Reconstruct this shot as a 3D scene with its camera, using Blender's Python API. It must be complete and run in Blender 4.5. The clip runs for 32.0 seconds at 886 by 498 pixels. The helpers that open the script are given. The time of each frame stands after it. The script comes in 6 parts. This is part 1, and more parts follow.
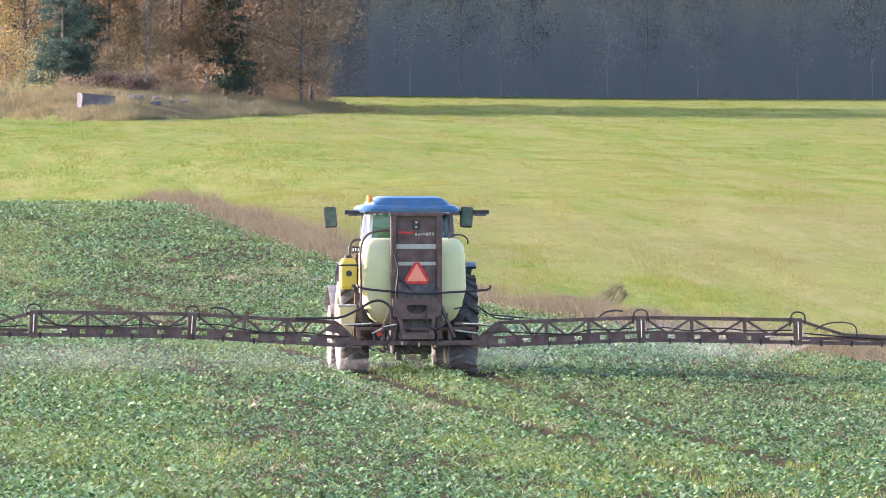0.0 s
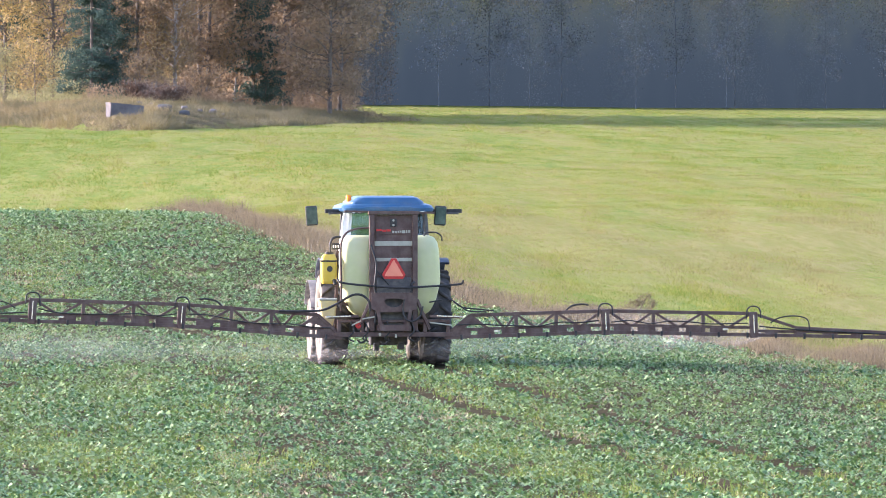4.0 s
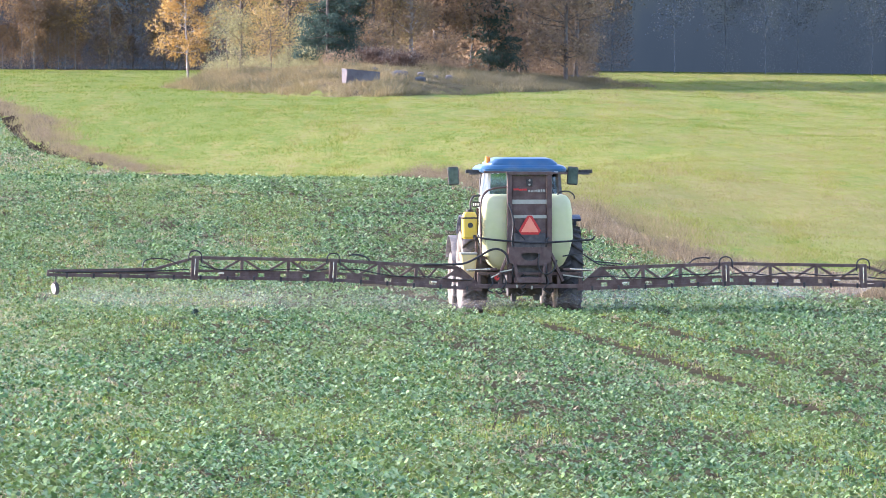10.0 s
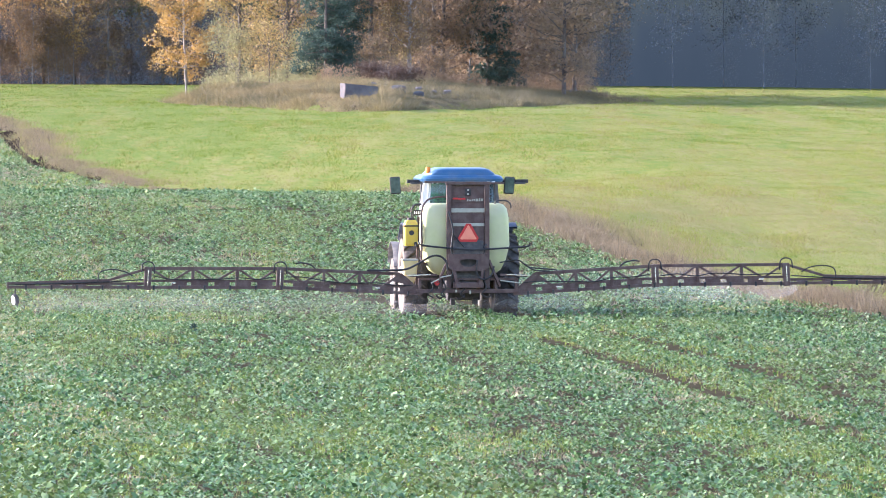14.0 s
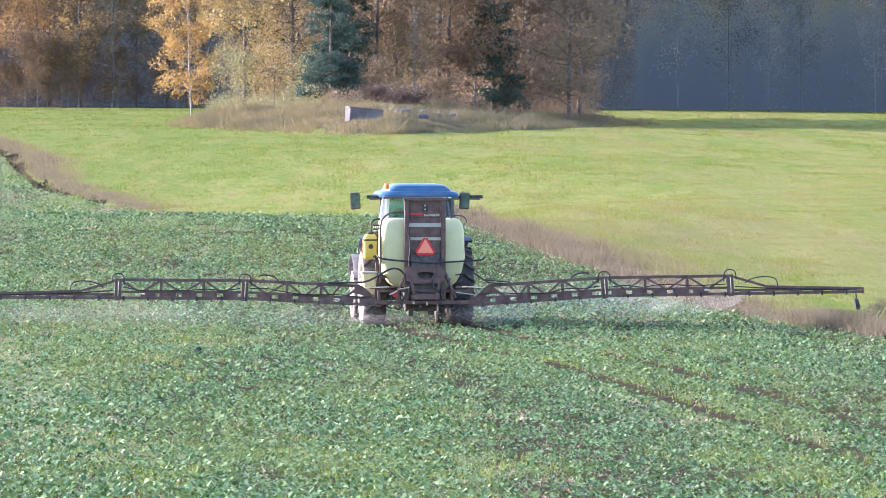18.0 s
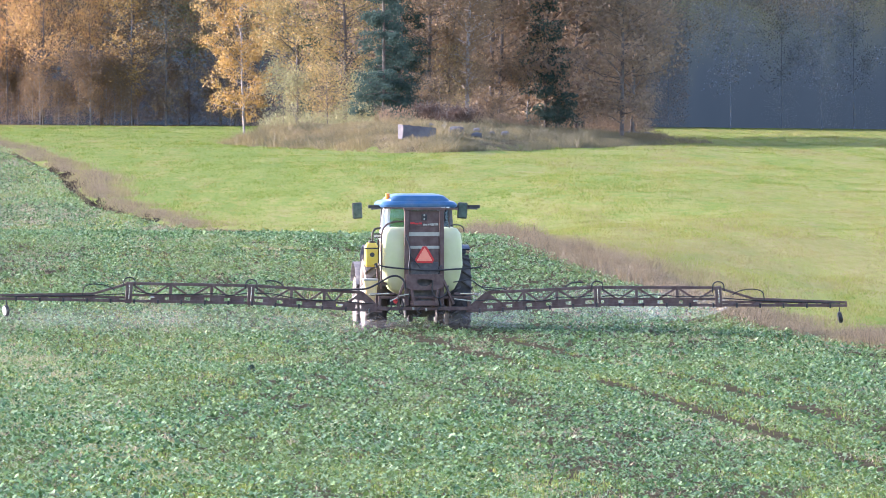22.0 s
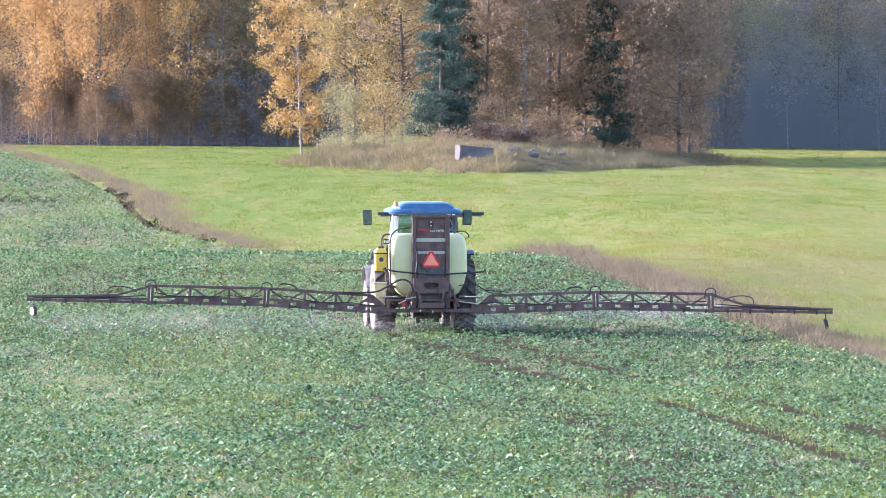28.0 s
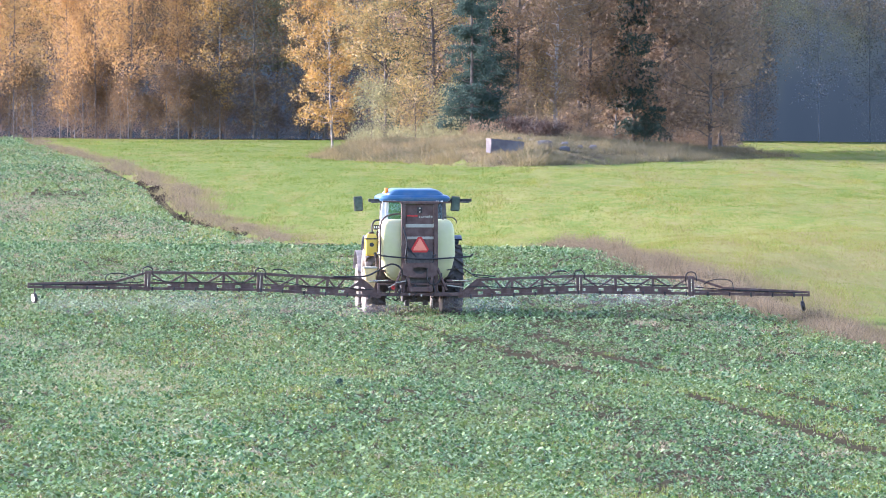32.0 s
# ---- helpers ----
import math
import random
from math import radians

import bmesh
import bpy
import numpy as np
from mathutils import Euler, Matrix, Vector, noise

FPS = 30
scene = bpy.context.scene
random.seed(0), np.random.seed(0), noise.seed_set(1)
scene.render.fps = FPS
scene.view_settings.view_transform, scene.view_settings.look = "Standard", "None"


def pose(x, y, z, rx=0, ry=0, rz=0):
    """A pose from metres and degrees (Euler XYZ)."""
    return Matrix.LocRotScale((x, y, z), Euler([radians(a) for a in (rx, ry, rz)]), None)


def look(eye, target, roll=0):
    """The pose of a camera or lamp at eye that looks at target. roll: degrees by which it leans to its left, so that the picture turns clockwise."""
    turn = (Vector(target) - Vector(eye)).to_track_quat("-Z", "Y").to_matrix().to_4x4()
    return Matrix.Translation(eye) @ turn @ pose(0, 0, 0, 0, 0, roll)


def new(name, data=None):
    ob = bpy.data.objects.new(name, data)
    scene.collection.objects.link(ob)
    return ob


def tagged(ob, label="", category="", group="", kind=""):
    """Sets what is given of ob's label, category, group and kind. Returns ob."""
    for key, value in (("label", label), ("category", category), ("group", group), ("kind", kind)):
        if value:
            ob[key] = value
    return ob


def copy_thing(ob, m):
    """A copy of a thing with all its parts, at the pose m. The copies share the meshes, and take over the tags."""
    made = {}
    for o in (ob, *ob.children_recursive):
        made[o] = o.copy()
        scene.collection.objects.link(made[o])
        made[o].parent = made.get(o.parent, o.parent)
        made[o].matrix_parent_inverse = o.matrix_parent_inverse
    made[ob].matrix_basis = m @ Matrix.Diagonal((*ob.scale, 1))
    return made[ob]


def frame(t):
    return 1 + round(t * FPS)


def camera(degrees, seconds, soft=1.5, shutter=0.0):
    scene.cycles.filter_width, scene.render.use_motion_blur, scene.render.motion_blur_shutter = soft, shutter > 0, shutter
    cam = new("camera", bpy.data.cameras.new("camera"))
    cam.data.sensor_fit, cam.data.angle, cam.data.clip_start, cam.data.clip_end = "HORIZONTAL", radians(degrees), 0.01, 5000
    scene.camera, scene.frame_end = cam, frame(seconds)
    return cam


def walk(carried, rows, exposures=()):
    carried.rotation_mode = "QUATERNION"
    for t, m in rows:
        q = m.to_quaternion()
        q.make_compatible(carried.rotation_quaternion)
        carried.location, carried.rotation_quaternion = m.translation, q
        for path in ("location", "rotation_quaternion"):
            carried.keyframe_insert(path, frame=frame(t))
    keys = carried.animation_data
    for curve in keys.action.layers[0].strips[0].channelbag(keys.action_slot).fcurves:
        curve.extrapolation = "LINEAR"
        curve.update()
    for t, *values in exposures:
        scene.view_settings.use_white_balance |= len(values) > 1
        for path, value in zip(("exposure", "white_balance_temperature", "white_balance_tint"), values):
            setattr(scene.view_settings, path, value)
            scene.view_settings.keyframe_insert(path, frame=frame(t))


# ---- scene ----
EYE_Z = 5.51


def aim(turn, tilt):
    """The camera's pose: degrees to the right of north and up."""
    return pose(0, 0, EYE_Z, 90 + tilt, 0, -turn)


# one spot, a long lens held by hand; seconds, turn to the right, tilt
cam = camera(4.16, 32.0, soft=0.92)
walk(cam, [(t, aim(turn, tilt)) for t, turn, tilt in [
    (0, 1.920, -1.012), (0.5, 1.900, -1.017), (1, 1.884, -1.057), (1.5, 1.851, -1.055), (2, 1.819, -1.057),
    (2.5, 1.795, -1.029), (3, 1.795, -0.996), (3.5, 1.811, -0.976), (5.5, 1.653, -0.899), (6, 1.661, -0.826),
    (6.5, 1.559, -0.846), (7, 1.515, -0.931), (7.5, 1.498, -0.960), (8, 1.494, -0.964), (8.5, 1.389, -0.980),
    (9, 1.255, -0.988), (9.5, 1.093, -1.062), (10, 0.678, -1.126), (10.5, 0.723, -0.992), (11, 0.755, -0.761),
    (11.5, 0.613, -1.037), (12, 0.629, -1.143), (12.5, 0.638, -1.195), (13, 0.625, -1.167), (13.5, 0.638, -1.114),
    (14, 0.686, -1.057), (14.5, 0.698, -1.045), (15, 0.715, -1.041), (15.5, 0.658, -1.004), (17.5, 0.650, -0.935),
    (18, 0.662, -0.948), (18.5, 0.581, -0.952), (19, 0.560, -0.931), (19.5, 0.573, -0.927), (20, 0.573, -0.931),
    (20.5, 0.548, -0.952), (21, 0.512, -0.960), (21.5, 0.422, -0.903), (22, 0.414, -0.863), (22.5, 0.439, -0.842),
    (23, 0.443, -0.860), (23.5, 0.386, -0.905), (24, 0.284, -0.895), (24.5, 0.268, -0.861), (26.5, 0.300, -0.856),
    (27, 0.203, -0.812), (27.5, 0.132, -0.783), (28, 0.146, -0.767), (28.5, 0.154, -0.775), (29, 0.134, -0.804),
    (29.5, 0.138, -0.806), (30, 0.114, -0.773), (30.5, 0.065, -0.779), (31, 0.041, -0.781), (31.5, 0.004, -0.793),
    (32, 0.000, -0.798)]],
     exposures=[(0, 2.01, 5780, 30), (3, 2.01, 5660, 30), (6, 2.01, 5500, 31), (10, 2.04, 5430, 30), (24, 2.05, 5310, 31), (32, 2.07, 5240, 32)])

# ---- light ----
SUN_HEIGHT, SUN_BEHIND = 15.5, 13.0   # degrees up; degrees beyond due left
world = bpy.data.worlds.new("world")
scene.world = world
world.use_nodes = True
sky = world.node_tree.nodes.new("ShaderNodeTexSky")
sky.sky_type, sky.sun_disc = "NISHITA", False
sky.sun_elevation, sky.sun_rotation = radians(SUN_HEIGHT), radians(-90 + SUN_BEHIND)
sky.air_density, sky.dust_density = 1.2, 1.5
background = world.node_tree.nodes["Background"]
background.inputs["Strength"].default_value = 0.15
world.node_tree.links.new(sky.outputs["Color"], background.inputs["Color"])
sun = new("sun", bpy.data.lights.new("sun", "SUN"))
sun.data.energy, sun.data.angle, sun.data.color = 3.5, radians(0.6), (1.0, 0.89, 0.74)
TO_SUN = Vector((-math.cos(radians(SUN_BEHIND)) * math.cos(radians(SUN_HEIGHT)),
                 math.sin(radians(SUN_BEHIND)) * math.cos(radians(SUN_HEIGHT)), math.sin(radians(SUN_HEIGHT))))
sun.matrix_world = look(TO_SUN * 300, (0, 0, 0))


# ---- materials ----
def material(name, one, two, rough=0.6, size=5.0, metal=0.0, bump=0.0, fine=40.0, spec=0.4, dust=None, dust_amount=0.0, stretch=1.0, grain=0.4):
    """A surface that wanders between two colours at two scales, with relief and some dust."""
    m = bpy.data.materials.new(name)
    m.use_nodes = True
    nodes, links = m.node_tree.nodes, m.node_tree.links
    bsdf = nodes["Principled BSDF"]
    where = nodes.new("ShaderNodeTexCoord")
    big, small, mixed = nodes.new("ShaderNodeTexNoise"), nodes.new("ShaderNodeTexNoise"), nodes.new("ShaderNodeMix")
    big.inputs["Scale"].default_value, small.inputs["Scale"].default_value = size, fine
    big.inputs["Detail"].default_value, small.inputs["Detail"].default_value = 5, 3
    both = nodes.new("ShaderNodeMath")
    both.operation = "MULTIPLY_ADD"
    both.inputs[1].default_value, both.inputs[2].default_value = grain, -grain / 2
    total = nodes.new("ShaderNodeMath")
    ramp = nodes.new("ShaderNodeMapRange")
    ramp.inputs["From Min"].default_value, ramp.inputs["From Max"].default_value = 0.32, 0.68
    drawn = nodes.new("ShaderNodeMapping")
    drawn.inputs["Scale"].default_value = (1, stretch, 1)
    links.new(where.outputs["Object"], drawn.inputs["Vector"])
    for n in (big, small):
        links.new(drawn.outputs["Vector"], n.inputs["Vector"])
    links.new(small.outputs["Fac"], both.inputs[0])
    links.new(big.outputs["Fac"], total.inputs[0])
    links.new(both.outputs[0], total.inputs[1])
    links.new(total.outputs[0], ramp.inputs["Value"])
    mixed.data_type = "RGBA"
    mixed.inputs[6].default_value, mixed.inputs[7].default_value = (*one, 1), (*two, 1)
    links.new(ramp.outputs["Result"], mixed.inputs[0])
    colour = mixed.outputs[2]
    if dust:
        speck, over, level = nodes.new("ShaderNodeTexNoise"), nodes.new("ShaderNodeMix"), nodes.new("ShaderNodeMapRange")
        speck.inputs["Scale"].default_value, speck.inputs["Detail"].default_value = size * 1.7 + 1.0, 8
        level.inputs["From Min"].default_value, level.inputs["From Max"].default_value = 0.4, 0.75
        level.inputs["To Max"].default_value = dust_amount
        over.data_type = "RGBA"
        over.inputs[7].default_value = (*dust, 1)
        links.new(drawn.outputs["Vector"], speck.inputs["Vector"])
        links.new(speck.outputs["Fac"], level.inputs["Value"])
        links.new(level.outputs["Result"], over.inputs[0])
        links.new(colour, over.inputs[6])
        colour = over.outputs[2]
    links.new(colour, bsdf.inputs["Base Color"])
    bsdf.inputs["Roughness"].default_value, bsdf.inputs["Metallic"].default_value = rough, metal
    bsdf.inputs["Specular IOR Level"].default_value = spec
    if bump:
        relief = nodes.new("ShaderNodeBump")
        relief.inputs["Strength"].default_value, relief.inputs["Distance"].default_value = 0.6, bump
        links.new(total.outputs[0], relief.inputs["Height"])
        links.new(relief.outputs["Normal"], bsdf.inputs["Normal"])
    return m


def leafy(name, colours, rough=0.5, through_light=0.35, spec=0.35, patch=0.0, patch_colour=(0.3, 0.3, 0.1), patch_size=0.1, stretch=1.0, second=None):
    """Leaves: each island takes its own colour from the list; light shines through them."""
    m = bpy.data.materials.new(name)
    m.use_nodes = True
    nodes, links = m.node_tree.nodes, m.node_tree.links
    bsdf, out = nodes["Principled BSDF"], nodes["Material Output"]
    geo, ramp = nodes.new("ShaderNodeNewGeometry"), nodes.new("ShaderNodeValToRGB")
    ramp.color_ramp.interpolation = "LINEAR"
    while len(ramp.color_ramp.elements) < len(colours):
        ramp.color_ramp.elements.new(0.5)
    for k, c in enumerate(colours):
        ramp.color_ramp.elements[k].position = k / max(1, len(colours) - 1)
        ramp.color_ramp.elements[k].color = (*c, 1)
    links.new(geo.outputs["Random Per Island"], ramp.inputs["Fac"])
    colour = ramp.outputs["Color"]
    if patch:
        where, cloud, level, over = (nodes.new("ShaderNodeTexCoord"), nodes.new("ShaderNodeTexNoise"),
                                     nodes.new("ShaderNodeMapRange"), nodes.new("ShaderNodeMix"))
        cloud.inputs["Scale"].default_value, cloud.inputs["Detail"].default_value, cloud.inputs["Roughness"].default_value = patch_size, 4, 0.55
        level.inputs["From Min"].default_value, level.inputs["From Max"].default_value = 0.47, 0.62
        level.inputs["To Max"].default_value = patch
        over.data_type = "RGBA"
        over.inputs[7].default_value = (*patch_colour, 1)
        drawn = nodes.new("ShaderNodeMapping")
        drawn.inputs["Scale"].default_value = (1, stretch, 1)
        links.new(where.outputs["Object"], drawn.inputs["Vector"])
        links.new(drawn.outputs["Vector"], cloud.inputs["Vector"])
        links.new(cloud.outputs["Fac"], level.inputs["Value"])
        links.new(level.outputs["Result"], over.inputs[0])
        links.new(colour, over.inputs[6])
        colour = over.outputs[2]
        if second:
            shifted, cloud2, level2, over2 = (nodes.new("ShaderNodeMapping"), nodes.new("ShaderNodeTexNoise"),
                                              nodes.new("ShaderNodeMapRange"), nodes.new("ShaderNodeMix"))
            shifted.inputs["Location"].default_value = (31.0, 17.0, 5.0)
            cloud2.inputs["Scale"].default_value, cloud2.inputs["Detail"].default_value = second[1], 5
            level2.inputs["From Min"].default_value, level2.inputs["From Max"].default_value = 0.48, 0.62
            level2.inputs["To Max"].default_value = second[2]
            over2.data_type = "RGBA"
            over2.inputs[7].default_value = (*second[0], 1)
            links.new(drawn.outputs["Vector"], shifted.inputs["Vector"])
            links.new(shifted.outputs["Vector"], cloud2.inputs["Vector"])
            links.new(cloud2.outputs["Fac"], level2.inputs["Value"])
            links.new(level2.outputs["Result"], over2.inputs[0])
            links.new(colour, over2.inputs[6])
            colour = over2.outputs[2]
    links.new(colour, bsdf.inputs["Base Color"])
    bsdf.inputs["Roughness"].default_value, bsdf.inputs["Specular IOR Level"].default_value = rough, spec
    if through_light:
        shine, mix = nodes.new("ShaderNodeBsdfTranslucent"), nodes.new("ShaderNodeMixShader")
        links.new(colour, shine.inputs["Color"])
        mix.inputs[0].default_value = through_light
        links.new(bsdf.outputs[0], mix.inputs[1])
        links.new(shine.outputs[0], mix.inputs[2])
        links.new(mix.outputs[0], out.inputs["Surface"])
    return m


def glassy(name, tint, rough=0.05, clear=0.6):
    """A window pane: mirror gloss over a tinted, see-through body."""
    m = bpy.data.materials.new(name)
    m.use_nodes = True
    nodes, links = m.node_tree.nodes, m.node_tree.links
    out = nodes["Material Output"]
    nodes.remove(nodes["Principled BSDF"])
    body, gloss, mix, fres = (nodes.new("ShaderNodeBsdfTransparent"), nodes.new("ShaderNodeBsdfGlossy"),
                              nodes.new("ShaderNodeMixShader"), nodes.new("ShaderNodeFresnel"))
    fres.inputs["IOR"].default_value = 1.5
    body.inputs["Color"].default_value = (*[clear * c for c in tint], 1)
    gloss.inputs["Roughness"].default_value = rough
    links.new(fres.outputs[0], mix.inputs[0])
    links.new(body.outputs[0], mix.inputs[1])
    links.new(gloss.outputs[0], mix.inputs[2])
    links.new(mix.outputs[0], out.inputs["Surface"])
    return m


def misty(name, amount, size, low, high, colour=(0.8, 0.82, 0.85)):
    """Fine droplets in the air, thinning out towards their lower and upper bounds, in drifting wisps."""
    m = bpy.data.materials.new(name)
    m.use_nodes = True
    nodes, links = m.node_tree.nodes, m.node_tree.links
    out = nodes["Material Output"]
    nodes.remove(nodes["Principled BSDF"])
    clear, white, shine, both, mix = (nodes.new("ShaderNodeBsdfTransparent"), nodes.new("ShaderNodeBsdfDiffuse"),
                                      nodes.new("ShaderNodeBsdfTranslucent"), nodes.new("ShaderNodeMixShader"), nodes.new("ShaderNodeMixShader"))
    where, cloud, level, axes = nodes.new("ShaderNodeTexCoord"), nodes.new("ShaderNodeTexNoise"), nodes.new("ShaderNodeMapRange"), nodes.new("ShaderNodeSeparateXYZ")
    cloud.inputs["Scale"].default_value, cloud.inputs["Detail"].default_value = size, 5
    level.inputs["From Min"].default_value, level.inputs["From Max"].default_value = 0.28, 0.68
    level.inputs["To Max"].default_value = amount
    white.inputs["Color"].default_value = shine.inputs["Color"].default_value = (*colour, 1)
    links.new(where.outputs["Object"], cloud.inputs["Vector"])
    links.new(where.outputs["Object"], axes.inputs[0])
    links.new(cloud.outputs["Fac"], level.inputs["Value"])
    dense = level.outputs["Result"]
    mid = low + (high - low) * 0.4
    for edge in (low, high):
        fade, times = nodes.new("ShaderNodeMapRange"), nodes.new("ShaderNodeMath")
        fade.interpolation_type = "SMOOTHSTEP"
        fade.inputs["From Min"].default_value, fade.inputs["From Max"].default_value = edge, mid
        times.operation = "MULTIPLY"
        links.new(axes.outputs["Z"], fade.inputs["Value"])
        links.new(dense, times.inputs[0])
        links.new(fade.outputs["Result"], times.inputs[1])
        dense = times.outputs[0]
    links.new(white.outputs[0], both.inputs[1])
    links.new(shine.outputs[0], both.inputs[2])
    links.new(dense, mix.inputs[0])
    links.new(clear.outputs[0], mix.inputs[1])
    links.new(both.outputs[0], mix.inputs[2])
    links.new(mix.outputs[0], out.inputs["Surface"])
    return m


SOIL = material("soil", (0.05, 0.044, 0.026), (0.08, 0.068, 0.04), rough=1.0, size=0.8, fine=14, bump=0.05, spec=0.0)
MEADOW = material("meadow_turf", (0.145, 0.172, 0.028), (0.205, 0.215, 0.05), rough=0.95, size=0.9, fine=6.0, bump=0.03, spec=0.05,
                  dust=(0.235, 0.205, 0.08), dust_amount=0.55, stretch=0.04, grain=1.0)
DRY_MEADOW = material("dry_meadow_turf", (0.175, 0.175, 0.042), (0.235, 0.21, 0.075), rough=0.95, size=0.9, fine=6.0, bump=0.03, spec=0.05,
                      dust=(0.15, 0.175, 0.035), dust_amount=0.5, stretch=0.04, grain=1.0)
LUSH_MEADOW = material("lush_meadow_turf", (0.12, 0.168, 0.025), (0.172, 0.202, 0.04), rough=0.95, size=0.9, fine=6.0, bump=0.03, spec=0.05,
                       dust=(0.19, 0.19, 0.05), dust_amount=0.4, stretch=0.04, grain=1.0)
MOULD = material("forest_floor", (0.07, 0.05, 0.03), (0.14, 0.10, 0.05), rough=0.95, size=0.5, fine=8, bump=0.05, spec=0.05)
CLOD = leafy("earth_clods", [(0.05, 0.038, 0.03), (0.075, 0.058, 0.045), (0.035, 0.028, 0.024)], through_light=0.0, rough=1.0, spec=0.0)
# palest tones paint waxy glints into the leaves, darkest the shade between them
CROP_LEAF = leafy("crop_leaf", [(0.035, 0.086, 0.031), (0.106, 0.209, 0.062), (0.200, 0.328, 0.108), (0.057, 0.126, 0.041), (0.399, 0.496, 0.252), (0.153, 0.255, 0.066), (0.035, 0.091, 0.031)],
                  rough=0.42, through_light=0.2, spec=0.35, patch=0.45, patch_colour=(0.215, 0.275, 0.078), patch_size=0.4, stretch=0.1)
WEED_GRASS = leafy("weed_grass", [(0.12, 0.22, 0.03), (0.20, 0.28, 0.05), (0.30, 0.30, 0.09)], through_light=0.4)
STRAW = leafy("straw", [(0.38, 0.32, 0.19), (0.47, 0.41, 0.26), (0.27, 0.22, 0.12)], through_light=0.15, rough=0.7)
TURF = leafy("turf_blades", [(0.125, 0.165, 0.028), (0.20, 0.225, 0.036), (0.27, 0.26, 0.075), (0.155, 0.195, 0.03)], through_light=0.55, spec=0.1,
             patch=0.5, patch_colour=(0.255, 0.22, 0.085), patch_size=0.8, stretch=0.04)
DRY_TURF = leafy("dry_turf_blades", [(0.215, 0.195, 0.075), (0.25, 0.215, 0.10), (0.19, 0.195, 0.055), (0.24, 0.20, 0.095)], through_light=0.6, spec=0.1)
LUSH_TURF = leafy("lush_turf_blades", [(0.118, 0.175, 0.026), (0.15, 0.20, 0.032), (0.175, 0.215, 0.042)], through_light=0.5, spec=0.1)
DRY_WEED = leafy("dry_weeds", [(0.158, 0.123, 0.071), (0.201, 0.161, 0.094), (0.249, 0.203, 0.115), (0.084, 0.066, 0.043), (0.148, 0.114, 0.069)], through_light=0.35)
WEED_HEAD = leafy("weed_heads", [(0.194, 0.145, 0.085), (0.236, 0.184, 0.106), (0.145, 0.112, 0.066)], through_light=0.3)
PALE_GRASS = leafy("pale_grass", [(0.29, 0.22, 0.115), (0.20, 0.20, 0.07), (0.30, 0.242, 0.14), (0.24, 0.20, 0.10), (0.18, 0.19, 0.06)], through_light=0.35, spec=0.1, rough=0.8)
BARK = material("grey_bark", (0.09, 0.075, 0.06), (0.17, 0.15, 0.13), rough=0.9, size=3, fine=30, bump=0.02)
BIRCH_BARK = material("birch_bark", (0.40, 0.38, 0.35), (0.17, 0.155, 0.145), rough=0.8, size=2.2, fine=12, bump=0.01)
PALE_BARK = material("pale_bark", (0.13, 0.13, 0.13), (0.26, 0.25, 0.24), rough=0.9, size=3, fine=20, bump=0.01)
GOLD_LEAF = leafy("gold_leaves", [(0.442, 0.273, 0.075), (0.517, 0.348, 0.110), (0.357, 0.226, 0.070), (0.489, 0.367, 0.170)], through_light=0.45)
OCHRE_LEAF = leafy("ochre_leaves", [(0.466, 0.324, 0.110), (0.364, 0.273, 0.110), (0.243, 0.223, 0.099), (0.557, 0.405, 0.154)], through_light=0.4)
RUST_LEAF = leafy("rust_leaves", [(0.254, 0.179, 0.108), (0.203, 0.158, 0.108), (0.306, 0.220, 0.112), (0.174, 0.144, 0.103)], through_light=0.4, rough=0.9, spec=0.05)
ORANGE_LEAF = leafy("orange_leaves", [(0.517, 0.313, 0.123), (0.429, 0.286, 0.140), (0.583, 0.378, 0.129), (0.363, 0.259, 0.146)], through_light=0.45, rough=0.9, spec=0.08)
NEEDLES = leafy("needles", [(0.071, 0.112, 0.090), (0.090, 0.132, 0.101), (0.062, 0.100, 0.086)], through_light=0.3, rough=0.9, spec=0.1)
# emission paints blue-grey haze on the backdrop, greener upward like sunlit crowns
HAZE = bpy.data.materials.new("glowing_haze")
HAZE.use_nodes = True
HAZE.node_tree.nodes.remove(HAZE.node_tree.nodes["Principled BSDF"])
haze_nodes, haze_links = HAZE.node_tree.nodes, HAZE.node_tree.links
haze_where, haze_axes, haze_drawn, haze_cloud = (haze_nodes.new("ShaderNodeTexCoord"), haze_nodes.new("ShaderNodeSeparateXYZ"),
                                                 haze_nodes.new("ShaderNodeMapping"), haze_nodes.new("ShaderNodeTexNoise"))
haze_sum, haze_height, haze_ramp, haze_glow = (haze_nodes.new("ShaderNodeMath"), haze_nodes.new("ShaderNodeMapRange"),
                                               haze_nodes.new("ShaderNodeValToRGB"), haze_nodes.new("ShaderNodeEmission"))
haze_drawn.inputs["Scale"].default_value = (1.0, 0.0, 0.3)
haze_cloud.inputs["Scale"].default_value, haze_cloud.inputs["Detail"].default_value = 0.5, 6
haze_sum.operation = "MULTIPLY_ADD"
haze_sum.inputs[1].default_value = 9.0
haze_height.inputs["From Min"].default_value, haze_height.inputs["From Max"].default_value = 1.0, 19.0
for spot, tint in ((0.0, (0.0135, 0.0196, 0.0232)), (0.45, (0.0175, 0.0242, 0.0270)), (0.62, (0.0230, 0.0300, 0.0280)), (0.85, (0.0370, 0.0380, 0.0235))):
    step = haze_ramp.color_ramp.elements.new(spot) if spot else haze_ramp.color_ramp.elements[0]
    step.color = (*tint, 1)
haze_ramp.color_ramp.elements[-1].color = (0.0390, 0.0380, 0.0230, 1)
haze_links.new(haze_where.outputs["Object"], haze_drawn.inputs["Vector"])
